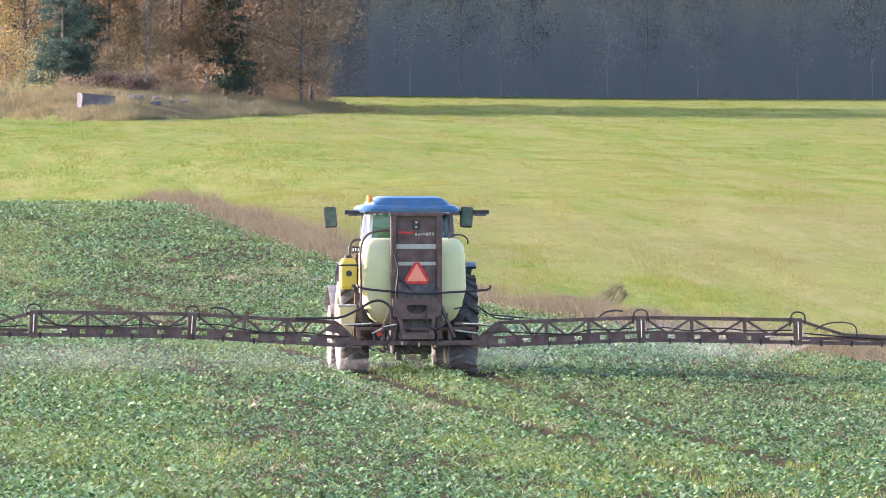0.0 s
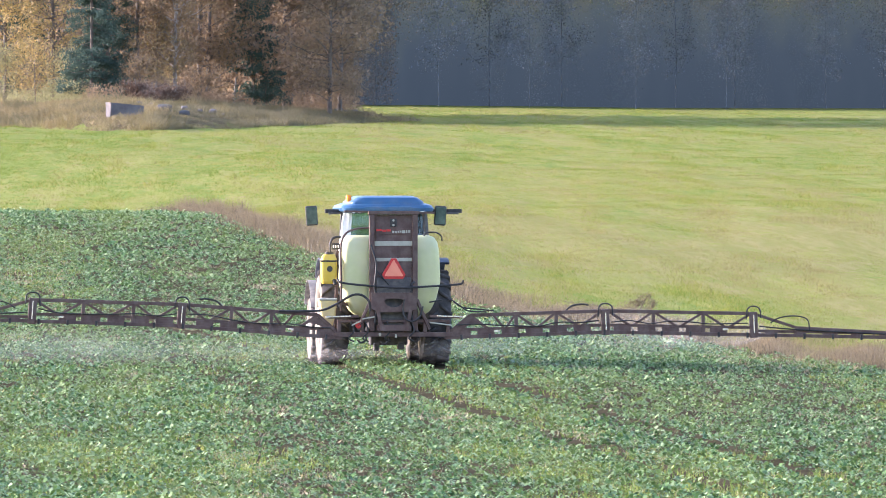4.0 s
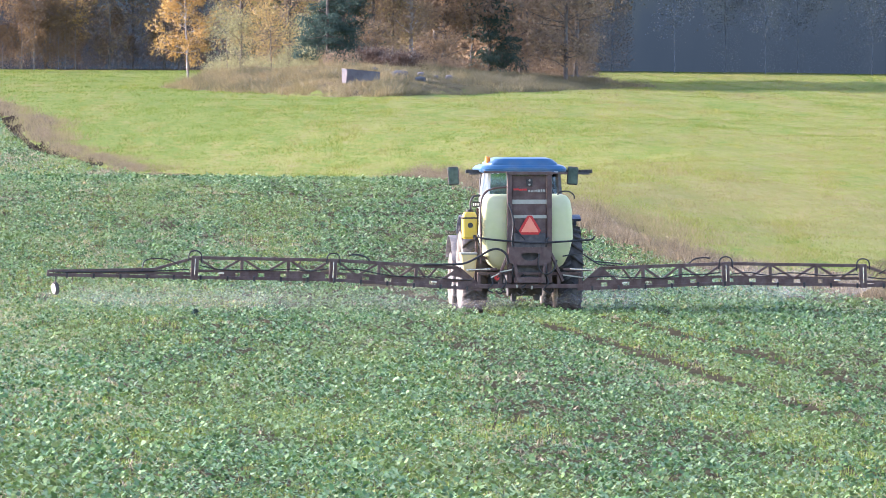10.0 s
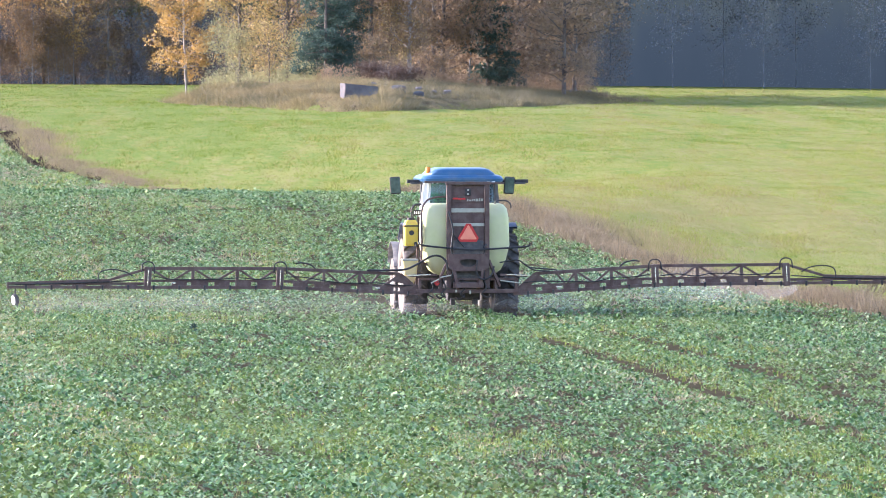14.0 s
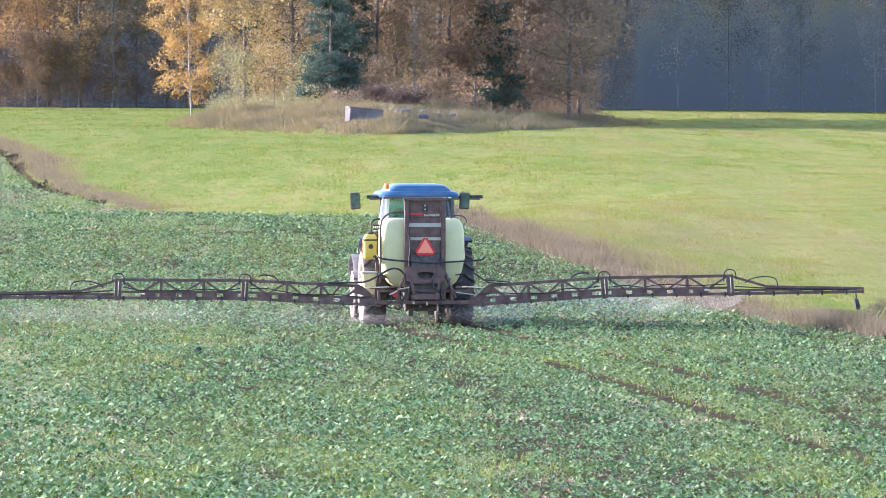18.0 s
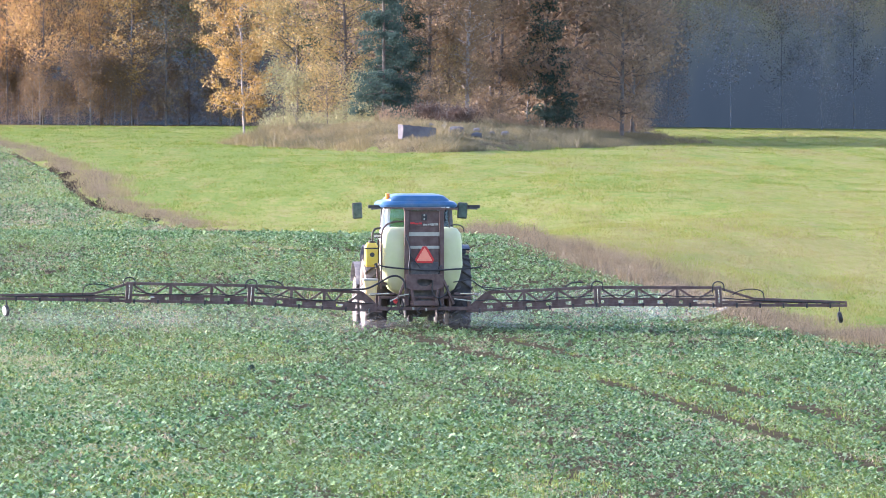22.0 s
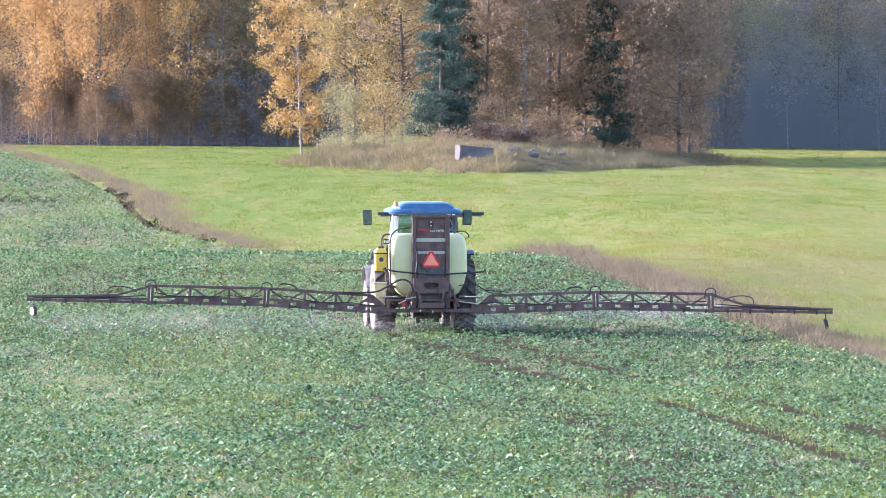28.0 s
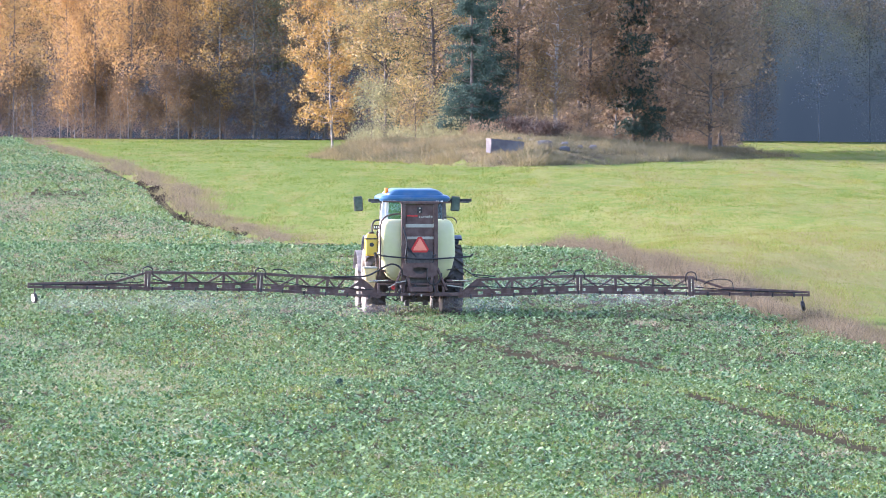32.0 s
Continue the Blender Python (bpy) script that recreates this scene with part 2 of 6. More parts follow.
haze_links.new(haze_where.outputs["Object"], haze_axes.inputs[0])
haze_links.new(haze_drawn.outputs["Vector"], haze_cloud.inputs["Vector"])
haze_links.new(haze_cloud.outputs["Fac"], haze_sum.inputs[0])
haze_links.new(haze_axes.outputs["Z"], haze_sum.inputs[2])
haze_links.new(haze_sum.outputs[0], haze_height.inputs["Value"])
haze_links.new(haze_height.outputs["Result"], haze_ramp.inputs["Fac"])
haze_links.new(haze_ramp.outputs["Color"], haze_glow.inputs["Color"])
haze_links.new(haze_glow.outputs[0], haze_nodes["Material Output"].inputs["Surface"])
# leaf colour matched to the glowing haze behind it
HAZED_LEAF = leafy("hazed_thicket", [(0.20, 0.225, 0.225), (0.215, 0.23, 0.225), (0.21, 0.225, 0.23), (0.23, 0.225, 0.21)], through_light=0.5, rough=1.0, spec=0.0)
DUSK_LEAF = leafy("dull_brown_leaves", [(0.286, 0.211, 0.138), (0.244, 0.189, 0.133), (0.319, 0.232, 0.138), (0.218, 0.172, 0.128)], through_light=0.4, rough=0.8, spec=0.1)
# bluish grey puts distance haze into the twig colour
HAZED_TWIGS = leafy("hazed_twigs", [(0.187, 0.196, 0.212), (0.221, 0.23, 0.242), (0.17, 0.178, 0.196)], through_light=0.15, rough=0.8)
MOUND_GRASS = leafy("mound_grass", [(0.290, 0.220, 0.095), (0.202, 0.163, 0.071), (0.343, 0.268, 0.128), (0.150, 0.132, 0.052), (0.246, 0.202, 0.085)], through_light=0.25)
MOUND_GREEN = leafy("tussock_shade_grass", [(0.129, 0.117, 0.055), (0.166, 0.140, 0.070), (0.106, 0.099, 0.048), (0.184, 0.149, 0.080)], through_light=0.3)
GROWTH_LEAF = leafy("young_growth", [(0.20, 0.14, 0.085), (0.25, 0.17, 0.09), (0.16, 0.12, 0.08)], through_light=0.35, rough=0.8, spec=0.1)
# purplish brown carries woodland shade and haze in the leaf colour
FLOOR_LEAF = leafy("shade_toned_undergrowth", [(0.24, 0.19, 0.16), (0.28, 0.21, 0.16), (0.21, 0.175, 0.155)], through_light=0.15, rough=0.8, spec=0.1)
OLIVE_LEAF = leafy("olive_leaves", [(0.27, 0.28, 0.15), (0.34, 0.32, 0.16), (0.23, 0.24, 0.145)], through_light=0.55, rough=0.9, spec=0.05)
# blue-grey tint blends these trunks into the painted haze behind
HAZED_BARK = material("hazed_bark", (0.11, 0.12, 0.135), (0.16, 0.17, 0.185), rough=0.95, size=3, fine=20, bump=0.01, spec=0.05)
PALE_STONE = material("pale_stone", (0.098, 0.09, 0.095), (0.165, 0.155, 0.157), rough=0.9, size=1.5, fine=20, bump=0.02)
BRUSH = leafy("cut_brush", [(0.09, 0.06, 0.045), (0.13, 0.085, 0.06), (0.06, 0.045, 0.036)], through_light=0.1, rough=0.9, spec=0.1)
STONE = material("granite", (0.12, 0.115, 0.11), (0.08, 0.08, 0.08), rough=0.9, size=1.5, fine=20, bump=0.02)

BLUE = material("blue_paint", (0.028, 0.10, 0.20), (0.04, 0.125, 0.235), rough=0.3, size=2, fine=12, spec=0.5, dust=(0.22, 0.22, 0.22), dust_amount=0.25)
NAVY = material("dusty_navy_paint", (0.014, 0.02, 0.04), (0.02, 0.03, 0.055), rough=0.5, size=3, fine=20, dust=(0.2, 0.19, 0.18), dust_amount=0.35)
BROWN = material("brown_red_steel", (0.078, 0.046, 0.039), (0.122, 0.072, 0.059), rough=0.55, size=4, fine=30, spec=0.35, dust=(0.20, 0.16, 0.13), dust_amount=0.5)
TANK = material("tank_plastic", (0.55, 0.57, 0.27), (0.62, 0.62, 0.33), rough=0.45, size=2, fine=10, spec=0.4, dust=(0.5, 0.46, 0.33), dust_amount=0.3)
YELLOW = material("yellow_plastic", (0.70, 0.47, 0.03), (0.78, 0.55, 0.06), rough=0.4, size=4, fine=20, dust=(0.5, 0.42, 0.25), dust_amount=0.3)
CREAM = material("cream_plastic", (0.66, 0.50, 0.18), (0.72, 0.57, 0.24), rough=0.45, size=4, fine=20, dust=(0.45, 0.38, 0.26), dust_amount=0.4)
RUBBER = material("tyre_rubber", (0.05, 0.047, 0.046), (0.075, 0.07, 0.068), rough=0.95, size=3, fine=40, spec=0.1, dust=(0.19, 0.175, 0.16), dust_amount=0.55)
DUSTY = material("dusty_sidewall", (0.15, 0.135, 0.11), (0.26, 0.23, 0.19), rough=0.9, size=3, fine=30, spec=0.15)
BLACK = material("black_plastic", (0.015, 0.015, 0.016), (0.03, 0.03, 0.03), rough=0.5, size=5, fine=30, dust=(0.2, 0.18, 0.15), dust_amount=0.25)
HOSE = material("black_hose", (0.02, 0.02, 0.02), (0.04, 0.038, 0.036), rough=0.45, size=8, fine=40)
STEEL = material("bright_steel", (0.55, 0.55, 0.55), (0.7, 0.7, 0.7), rough=0.25, metal=1.0, size=8, fine=40)
RIM = material("pale_rim", (0.60, 0.58, 0.52), (0.68, 0.66, 0.60), rough=0.5, size=5, fine=30, dust=(0.4, 0.34, 0.26), dust_amount=0.6)
WHITE = material("white_plastic", (0.75, 0.75, 0.72), (0.8, 0.8, 0.78), rough=0.45, size=6, fine=30)
RED = material("red_reflector", (0.50, 0.03, 0.026), (0.58, 0.04, 0.034), rough=0.4, size=8, fine=40)
FLUO = material("orange_reflector", (0.82, 0.25, 0.15), (0.86, 0.30, 0.18), rough=0.45, size=8, fine=40)
AMBER = material("amber_lens", (0.85, 0.22, 0.02), (0.92, 0.30, 0.03), rough=0.2, size=8, fine=40)
# greenish base colour paints a reflected field into the mirrors
MIRROR = material("mirror_glass", (0.10, 0.14, 0.12), (0.20, 0.27, 0.23), rough=0.08, metal=0.4, size=5, fine=12)
GLASS = glassy("green_glass", (0.78, 0.93, 0.97), clear=0.86)
DARK_GREY = material("dark_grey_trim", (0.05, 0.05, 0.052), (0.08, 0.078, 0.075), rough=0.6, size=5, fine=30, dust=(0.25, 0.22, 0.18), dust_amount=0.4)
SLAT = material("weathered_slat", (0.36, 0.35, 0.27), (0.44, 0.43, 0.34), rough=0.6, size=5, fine=30)
SEAT = material("grey_fabric", (0.06, 0.06, 0.065), (0.09, 0.09, 0.09), rough=0.9, size=12, fine=60)
SPRAY = misty("spray_drops", 0.065, 0.45, -0.1, 0.62, (0.85, 0.84, 0.76))
TRAIL = misty("trailing_drops", 0.03, 0.4, -0.12, 0.42, (0.85, 0.84, 0.76))
DRIFT = misty("drifting_drops", 0.15, 0.45, -0.12, 0.95, (0.85, 0.84, 0.78))
DUST_CLOUD = misty("wheel_dust", 0.18, 0.9, -0.12, 0.50, (0.70, 0.67, 0.63))



# ---- building blocks ----
def mesh_of(name, verts, faces, mats, which=None, smooth=False):
    """A mesh from arrays of corners and of faces that all have as many corners."""
    verts, faces = np.asarray(verts, dtype=np.float32), np.asarray(faces, dtype=np.int32)
    me = bpy.data.meshes.new(name)
    n, k = faces.shape
    me.vertices.add(len(verts))
    me.vertices.foreach_set("co", verts.ravel())
    me.loops.add(n * k)
    me.loops.foreach_set("vertex_index", faces.ravel())
    me.polygons.add(n)
    me.polygons.foreach_set("loop_start", np.arange(0, n * k, k, dtype=np.int32))
    if which is not None:
        me.polygons.foreach_set("material_index", np.asarray(which, dtype=np.int32))
    if smooth:
        me.polygons.foreach_set("use_smooth", np.ones(n, dtype=bool))
    for m in mats if isinstance(mats, (list, tuple)) else [mats]:
        me.materials.append(m)
    me.update(calc_edges=True)
    return me


def part(name, bm, mat, parent, label="", smooth=False, at=None):
    """One bmesh, or one ready mesh, as one object under a thing or a part."""
    if isinstance(bm, bmesh.types.BMesh):
        me = bpy.data.meshes.new(name)
        bm.normal_update()
        bm.to_mesh(me)
        bm.free()
        me.materials.append(mat)
        if smooth:
            me.shade_smooth()
    else:
        me = bm
    ob = new(name, me)
    ob.parent = parent
    if at is not None:
        ob.matrix_basis = at
    return tagged(ob, label=label)


def box(x0, x1, y0, y1, z0, z1, bevel=0.01, bm=None, turn=None, steps=2):
    """A bevelled block between its corners."""
    own = bmesh.new()
    m = Matrix.Translation(((x0 + x1) / 2, (y0 + y1) / 2, (z0 + z1) / 2)) @ Matrix.Diagonal((abs(x1 - x0), abs(y1 - y0), abs(z1 - z0), 1))
    bmesh.ops.create_cube(own, size=1, matrix=m)
    if bevel:
        bmesh.ops.bevel(own, geom=own.edges[:], offset=bevel, segments=steps, profile=0.5, affect="EDGES", clamp_overlap=True)
    if turn is not None:
        own.transform(turn)
    return joined(own, bm)


def joined(own, bm):
    if bm is None:
        return own
    me = bpy.data.meshes.new("x")
    own.to_mesh(me)
    own.free()
    bm.from_mesh(me)
    bpy.data.meshes.remove(me)
    return bm


def bar(a, b, w, d=None, bm=None, bevel=0.004):
    """A beam of section w x d from point a to point b."""
    a, b = Vector(a), Vector(b)
    d = w if d is None else d
    m = Matrix.Translation((a + b) / 2) @ (b - a).to_track_quat("Z", "Y").to_matrix().to_4x4() @ Matrix.Diagonal((w, d, (b - a).length, 1))
    own = bmesh.new()
    bmesh.ops.create_cube(own, size=1, matrix=m)
    if bevel:
        bmesh.ops.bevel(own, geom=own.edges[:], offset=min(bevel, w * 0.3, d * 0.3), segments=1, affect="EDGES", clamp_overlap=True)
    return joined(own, bm)


def disc(radius, depth, m, bm=None, segments=24, radius2=None, bevel=0.0):
    """A short cylinder or cone along its local z."""
    own = bmesh.new()
    bmesh.ops.create_cone(own, cap_ends=True, segments=segments, radius1=radius, radius2=radius if radius2 is None else radius2, depth=depth, matrix=m)
    if bevel:
        bmesh.ops.bevel(own, geom=[e for e in own.edges if not e.is_manifold or e.calc_face_angle(0) > 0.9], offset=bevel, segments=2, affect="EDGES")
    return joined(own, bm)


def loft(rings, bm=None, caps=True):
    """A closed skin through rings of equally many points."""
    own = bmesh.new()
    made = [[own.verts.new(p) for p in ring] for ring in rings]
    n = len(made[0])
    for lower, upper in zip(made, made[1:]):
        for k in range(n):
            own.faces.new((lower[k], lower[(k + 1) % n], upper[(k + 1) % n], upper[k]))
    if caps:
        own.faces.new(made[0][::-1])
        own.faces.new(made[-1])
    bmesh.ops.recalc_face_normals(own, faces=own.faces[:])
    return joined(own, bm)


def rounded_ring(x0, x1, y0, y1, z, r, steps=4):
    ring = []
    for cx, cy, a0 in ((x1 - r, y1 - r, 0), (x0 + r, y1 - r, 90), (x0 + r, y0 + r, 180), (x1 - r, y0 + r, 270)):
        for k in range(steps + 1):
            a = radians(a0 + 90 * k / steps)
            ring.append((cx + r * math.cos(a), cy + r * math.sin(a), z))
    return ring


def smooth_path(points, steps=6):
    """Points along a Catmull-Rom line through the given ones."""
    p = [Vector(q) for q in points]
    p = [p[0] * 2 - p[1]] + p + [p[-1] * 2 - p[-2]]
    out = []
    for a, b, c, d in zip(p, p[1:], p[2:], p[3:]):
        for k in range(steps):
            t = k / steps
            out.append(0.5 * (2 * b + (c - a) * t + (2 * a - 5 * b + 4 * c - d) * t * t + (3 * b - a - 3 * c + d) * t ** 3))
    return out + [p[-2]]


def tube(points, radius, sides=8, radii=None):
    """Corners and faces of a pipe along points."""
    pts = np.array([tuple(q) for q in points], dtype=float)
    way = np.gradient(pts, axis=0)
    way /= np.linalg.norm(way, axis=1)[:, None] + 1e-9
    side = np.cross(way, (0.31, 0.47, 0.83))
    side /= np.linalg.norm(side, axis=1)[:, None] + 1e-9
    other = np.cross(way, side)
    r = np.full(len(pts), radius) if radii is None else np.asarray(radii)
    a = np.arange(sides) * 2 * np.pi / sides
    v = pts[:, None] + r[:, None, None] * (np.cos(a)[None, :, None] * side[:, None] + np.sin(a)[None, :, None] * other[:, None])
    i, j = np.meshgrid(np.arange(len(pts) - 1), np.arange(sides), indexing="ij")
    f = np.stack([i * sides + j, i * sides + (j + 1) % sides, (i + 1) * sides + (j + 1) % sides, (i + 1) * sides + j], -1).reshape(-1, 4)
    return v.reshape(-1, 3), f


def pipe(name, points, radius, mat, parent, label="", sides=8, steps=6):
    v, f = tube(smooth_path(points, steps) if len(points) > 2 else points, radius, sides)
    return part(name, mesh_of(name, v, f, mat, smooth=True), None, parent, label)


def patches(x, y, size, seed):
    """Smooth random values from 0 to 1 over the plan."""
    rng = np.random.default_rng(seed)
    grid = rng.random((64, 64))
    u, v = np.asarray(x) / size + 1000.3, np.asarray(y) / size + 1000.7
    i, j = np.floor(u).astype(int), np.floor(v).astype(int)
    fu, fv = u - i, v - j
    fu, fv = fu * fu * (3 - 2 * fu), fv * fv * (3 - 2 * fv)
    g = lambda a, b: grid[a % 64, b % 64]
    return (g(i, j) * (1 - fu) + g(i + 1, j) * fu) * (1 - fv) + (g(i, j + 1) * (1 - fu) + g(i + 1, j + 1) * fu) * fv


# ---- the lie of the land: x to the right, y away from the camera's spot ----
CROP_Y = [-400, 100, 200, 216, 230, 246, 262, 281, 310, 335, 350, 372, 430, 480, 540, 620, 720, 950, 1500, 5000]
CROP_Z = [0.5, 0.02, -0.10, -0.10, -0.20, -0.22, -0.16, 0.05, 0.37, 0.60, 0.62, 0.34, -0.9, -1.35, -0.95, -0.12, 0.51, 0.72, 2.0, 4.0]
GRASS_Y = [-400, 100, 200, 216, 230, 246, 262, 281, 330, 400, 480, 620, 720, 950, 1500, 5000]
GRASS_Z = [0.5, 0.05, -0.03, -0.03, -0.16, -0.18, -0.13, -0.06, 0.12, 0.10, 0.05, 0.25, 0.51, 0.72, 2.0, 4.0]
EDGE_Y = [-400, 120, 205, 235, 268, 317, 345, 385, 430, 450, 475, 512, 546, 580, 620, 800, 880, 960, 1500, 5000]
EDGE_X = [60, 21, 15.5, 12.5, 8.8, 5.9, 4.9, 3.4, -0.3, -2.4, -5.0, -7.8, -11.2, -12.9, -14.5, -25.5, -30, -33, -60, -200]
PATH_Y = [60, 140, 200, 216, 232, 248, 263, 281, 340]
PATH_X = [15.0, 9.6, 6.26, 5.25, 3.95, 2.65, 1.2, -0.5, -7.0]


def eased(at, ys, zs):
    """Values between knots with smooth joints."""
    at = np.asarray(at, dtype=float)
    fine = np.linspace(-400, 1500, 1901)
    base = np.interp(fine, ys, zs)
    kernel = np.hanning(27)
    rounded = np.convolve(np.pad(base, 13, mode="edge"), kernel / kernel.sum(), "valid")
    return np.where(at < 1450, np.interp(at, fine, rounded), np.interp(at, ys, zs))


def edge_x(y):
    return eased(y, EDGE_Y, EDGE_X)


def path_x(y):
    return np.interp(y, PATH_Y, PATH_X)


MOUND = (6.8, 752.0, 14.6, 48.0, 1.5)      # x, y, half width, half depth, height


def mound_back(x):
    """How far the mound falls back towards its ends."""
    x = np.asarray(x, dtype=float)
    return 3.0 * np.clip(x - 5, 0, 17) + 2.4 * np.clip(2 - x, 0, 10)


def mound_q(x, y):
    """0 in the mound's middle, 1 on its outline."""
    mx, my, rx, ry, _ = MOUND
    return ((x - mx) / rx) ** 2 + ((y - my - mound_back(x)) / ry) ** 2


def woods_y(x):
    """Where the forest begins: its edge falls back towards the left."""
    return 948 + 0.9 * np.clip(-23 - np.asarray(x, dtype=float), 0, 45)


def land(x, y):
    """Height of the ground."""
    x, y = np.asarray(x, dtype=float), np.asarray(y, dtype=float)
    s = np.clip((x - edge_x(y) + 1.0) / (9.0 + 14.0 * np.clip((y - 400) / 60, 0, 1)), 0, 1)
    s = s * s * (3 - 2 * s)
    z = eased(y, CROP_Y, CROP_Z) * (1 - s) + eased(y, GRASS_Y, GRASS_Z) * s
    lean = np.clip((400 - y) / 70, 0, 1) * np.clip((y - 120) / 60, 0, 1)
    z = z - 0.016 * np.clip(x - path_x(y), -14, 14) * lean
    far = np.clip((y - 500) / 300, 0, 1)
    z = z - (0.004 * np.clip(x, -60, 60) + 0.006 * np.clip(x - 20, 0, 40)) * far
    z = z + MOUND[4] * (1 - 0.38 * np.clip((x - 3) / 10, 0, 1)) * np.clip(1 - mound_q(x, y), 0, 1) ** 0.75
    rut = np.exp(-((x - path_x(y) + 0.92) / 0.24) ** 2) + np.exp(-((x - path_x(y) - 0.92) / 0.24) ** 2)
    z = z - 0.05 * rut * (y > 100) * np.clip((287 - y) / 45, 0, 1)
    z = z - 0.22 * np.exp(-((x - edge_x(y) + 0.25) / 0.4) ** 2) * np.clip((y - 500) / 20, 0, 1) * np.clip((700 - y) / 40, 0, 1)
    rough = s * np.clip((y - 215) / 40, 0, 1) * np.clip((940 - y) / 30, 0, 1)
    z = z + rough * (0.15 * (patches(x, y * 0.13, 2.2, 13) - 0.5) + 0.11 * (patches(x + 0.05 * y, y * 0.10, 5.5, 14) - 0.5))
    return z + 0.05 * (patches(x, y, 5.0, 3) - 0.5) * np.clip((y - 60) / 60, 0, 1)


def land_at(x, y):
    return float(land(np.array([x]), np.array([y]))[0])


def meadow_mood(x, y):
    """0 where the meadow is lush, 1 where it is dry: dry near the tracks on the right, lush to the far left."""
    base = 0.46 + 0.22 * np.clip((410 - y) / 50, 0, 1) * np.clip((y - 265) / 40, 0, 1) * np.clip((x - 6) / 5, 0, 1) - 0.20 * np.clip((8 - x) / 14, 0, 1) * np.clip((y - 420) / 120, 0, 1)
    return base + 0.36 * (patches(x, y * 0.045, 3.1, 44) - 0.5) + 0.32 * (patches(x, y * 0.06, 0.8, 45) - 0.5)


# ---- ground: one sheet to the horizon, the field's edge on one of its grid lines ----
def build_ground():
    ys = np.concatenate([np.linspace(-400, 100, 11)[:-1], np.arange(100, 400, 1.6), np.arange(400, 1000, 3.6), np.geomspace(1000, 5000, 14)])
    us = np.concatenate([-np.geomspace(3000, 60, 9), np.arange(-50, -20, 5.0), np.arange(-20, 16, 0.4), np.arange(16, 78, 0.9), np.geomspace(80, 3000, 9)])
    us = np.sort(np.append(us, 0.0)) if not np.any(np.abs(us) < 1e-6) else us
    U, Y = np.meshgrid(us, ys)
    X = U + edge_x(Y)
    V = np.stack([X, Y, land(X, Y)], -1).reshape(-1, 3)
    r, c = U.shape
    i, j = np.meshgrid(np.arange(r - 1), np.arange(c - 1), indexing="ij")
    F = np.stack([i * c + j, i * c + j + 1, (i + 1) * c + j + 1, (i + 1) * c + j], -1).reshape(-1, 4)
    mid_u, mid_y = (U[:-1, :-1] + U[:-1, 1:]).ravel() / 2, Y[:-1, :-1].ravel()
    mid_x = (X[:-1, :-1] + X[:-1, 1:]).ravel() / 2
    mood = meadow_mood(mid_x, mid_y) + np.random.default_rng(17).normal(0, 0.10, len(mid_x))
    which = np.where(mid_u < 0, 0, np.where(mood > 0.62, 3, np.where(mood < 0.34, 4, 1)))
    which = np.where(mid_y > woods_y(mid_x) + np.where(mid_x > 15, 16, 1.5), 2, which)
    which = np.where(mound_q(mid_x, mid_y + 2) < 0.93, 2, which)
    ground = new("ground", mesh_of("ground", V, F, [SOIL, MEADOW, MOULD, DRY_MEADOW, LUSH_MEADOW], which, smooth=True))
    tagged(ground, "gently rolling farm ground with bare soil, meadow turf and leaf litter", "ground", kind="structure")


def sown(rng, y0, y1, per_m2, left, right):
    """Random places between two distances; left and right give the bounds at each distance."""
    area = (y1 - y0) * (np.mean(right(np.linspace(y0, y1, 20)) - left(np.linspace(y0, y1, 20))))
    n = max(1, int(area * per_m2))
    y = rng.uniform(y0, y1, n)
    l, r = left(y), right(y)
    x = l + (r - l) * rng.random(n)
    return x, y


def leaf_quads(rng, x, y, z, count, length, width, low, high, spread=0.03, layer=0.0):
    """Drooping leaves from each plant's heart: one bent quad each."""
    n = len(x) * count
    X, Y, Z = np.repeat(x, count), np.repeat(y, count), np.repeat(z, count)
    a = rng.uniform(0, 2 * np.pi, n)
    L = np.repeat(length if np.ndim(length) else np.full(len(x), length), count) * rng.uniform(0.6, 1.25, n)
    rise = rng.uniform(low, high, n)
    Z = Z + layer * (0.75 * np.repeat(rng.random(len(x)) ** 1.5, count) + 0.25 * rng.random(n))
    tilt = rng.uniform(-0.9, 0.9, n)
    c, s = np.cos(a), np.sin(a)
    bx, by = X + rng.normal(0, spread, n), Y + rng.normal(0, spread, n)
    base = np.stack([bx + c * L * 0.25, by + s * L * 0.25, Z + L * rise * 0.55], -1)
    tip = np.stack([bx + c * L * 1.1, by + s * L * 1.1, Z + L * rise * rng.uniform(0.7, 1.5, n)], -1)
    mid = (base + tip) / 2 + np.stack([np.zeros(n), np.zeros(n), L * 0.14], -1)
    w = L * width * 0.5
    side = np.stack([-s * w, c * w, w * tilt], -1)
    V = np.stack([base, mid + side, tip, mid - side], 1).reshape(-1, 3)
    return V, np.arange(n * 4).reshape(-1, 4)


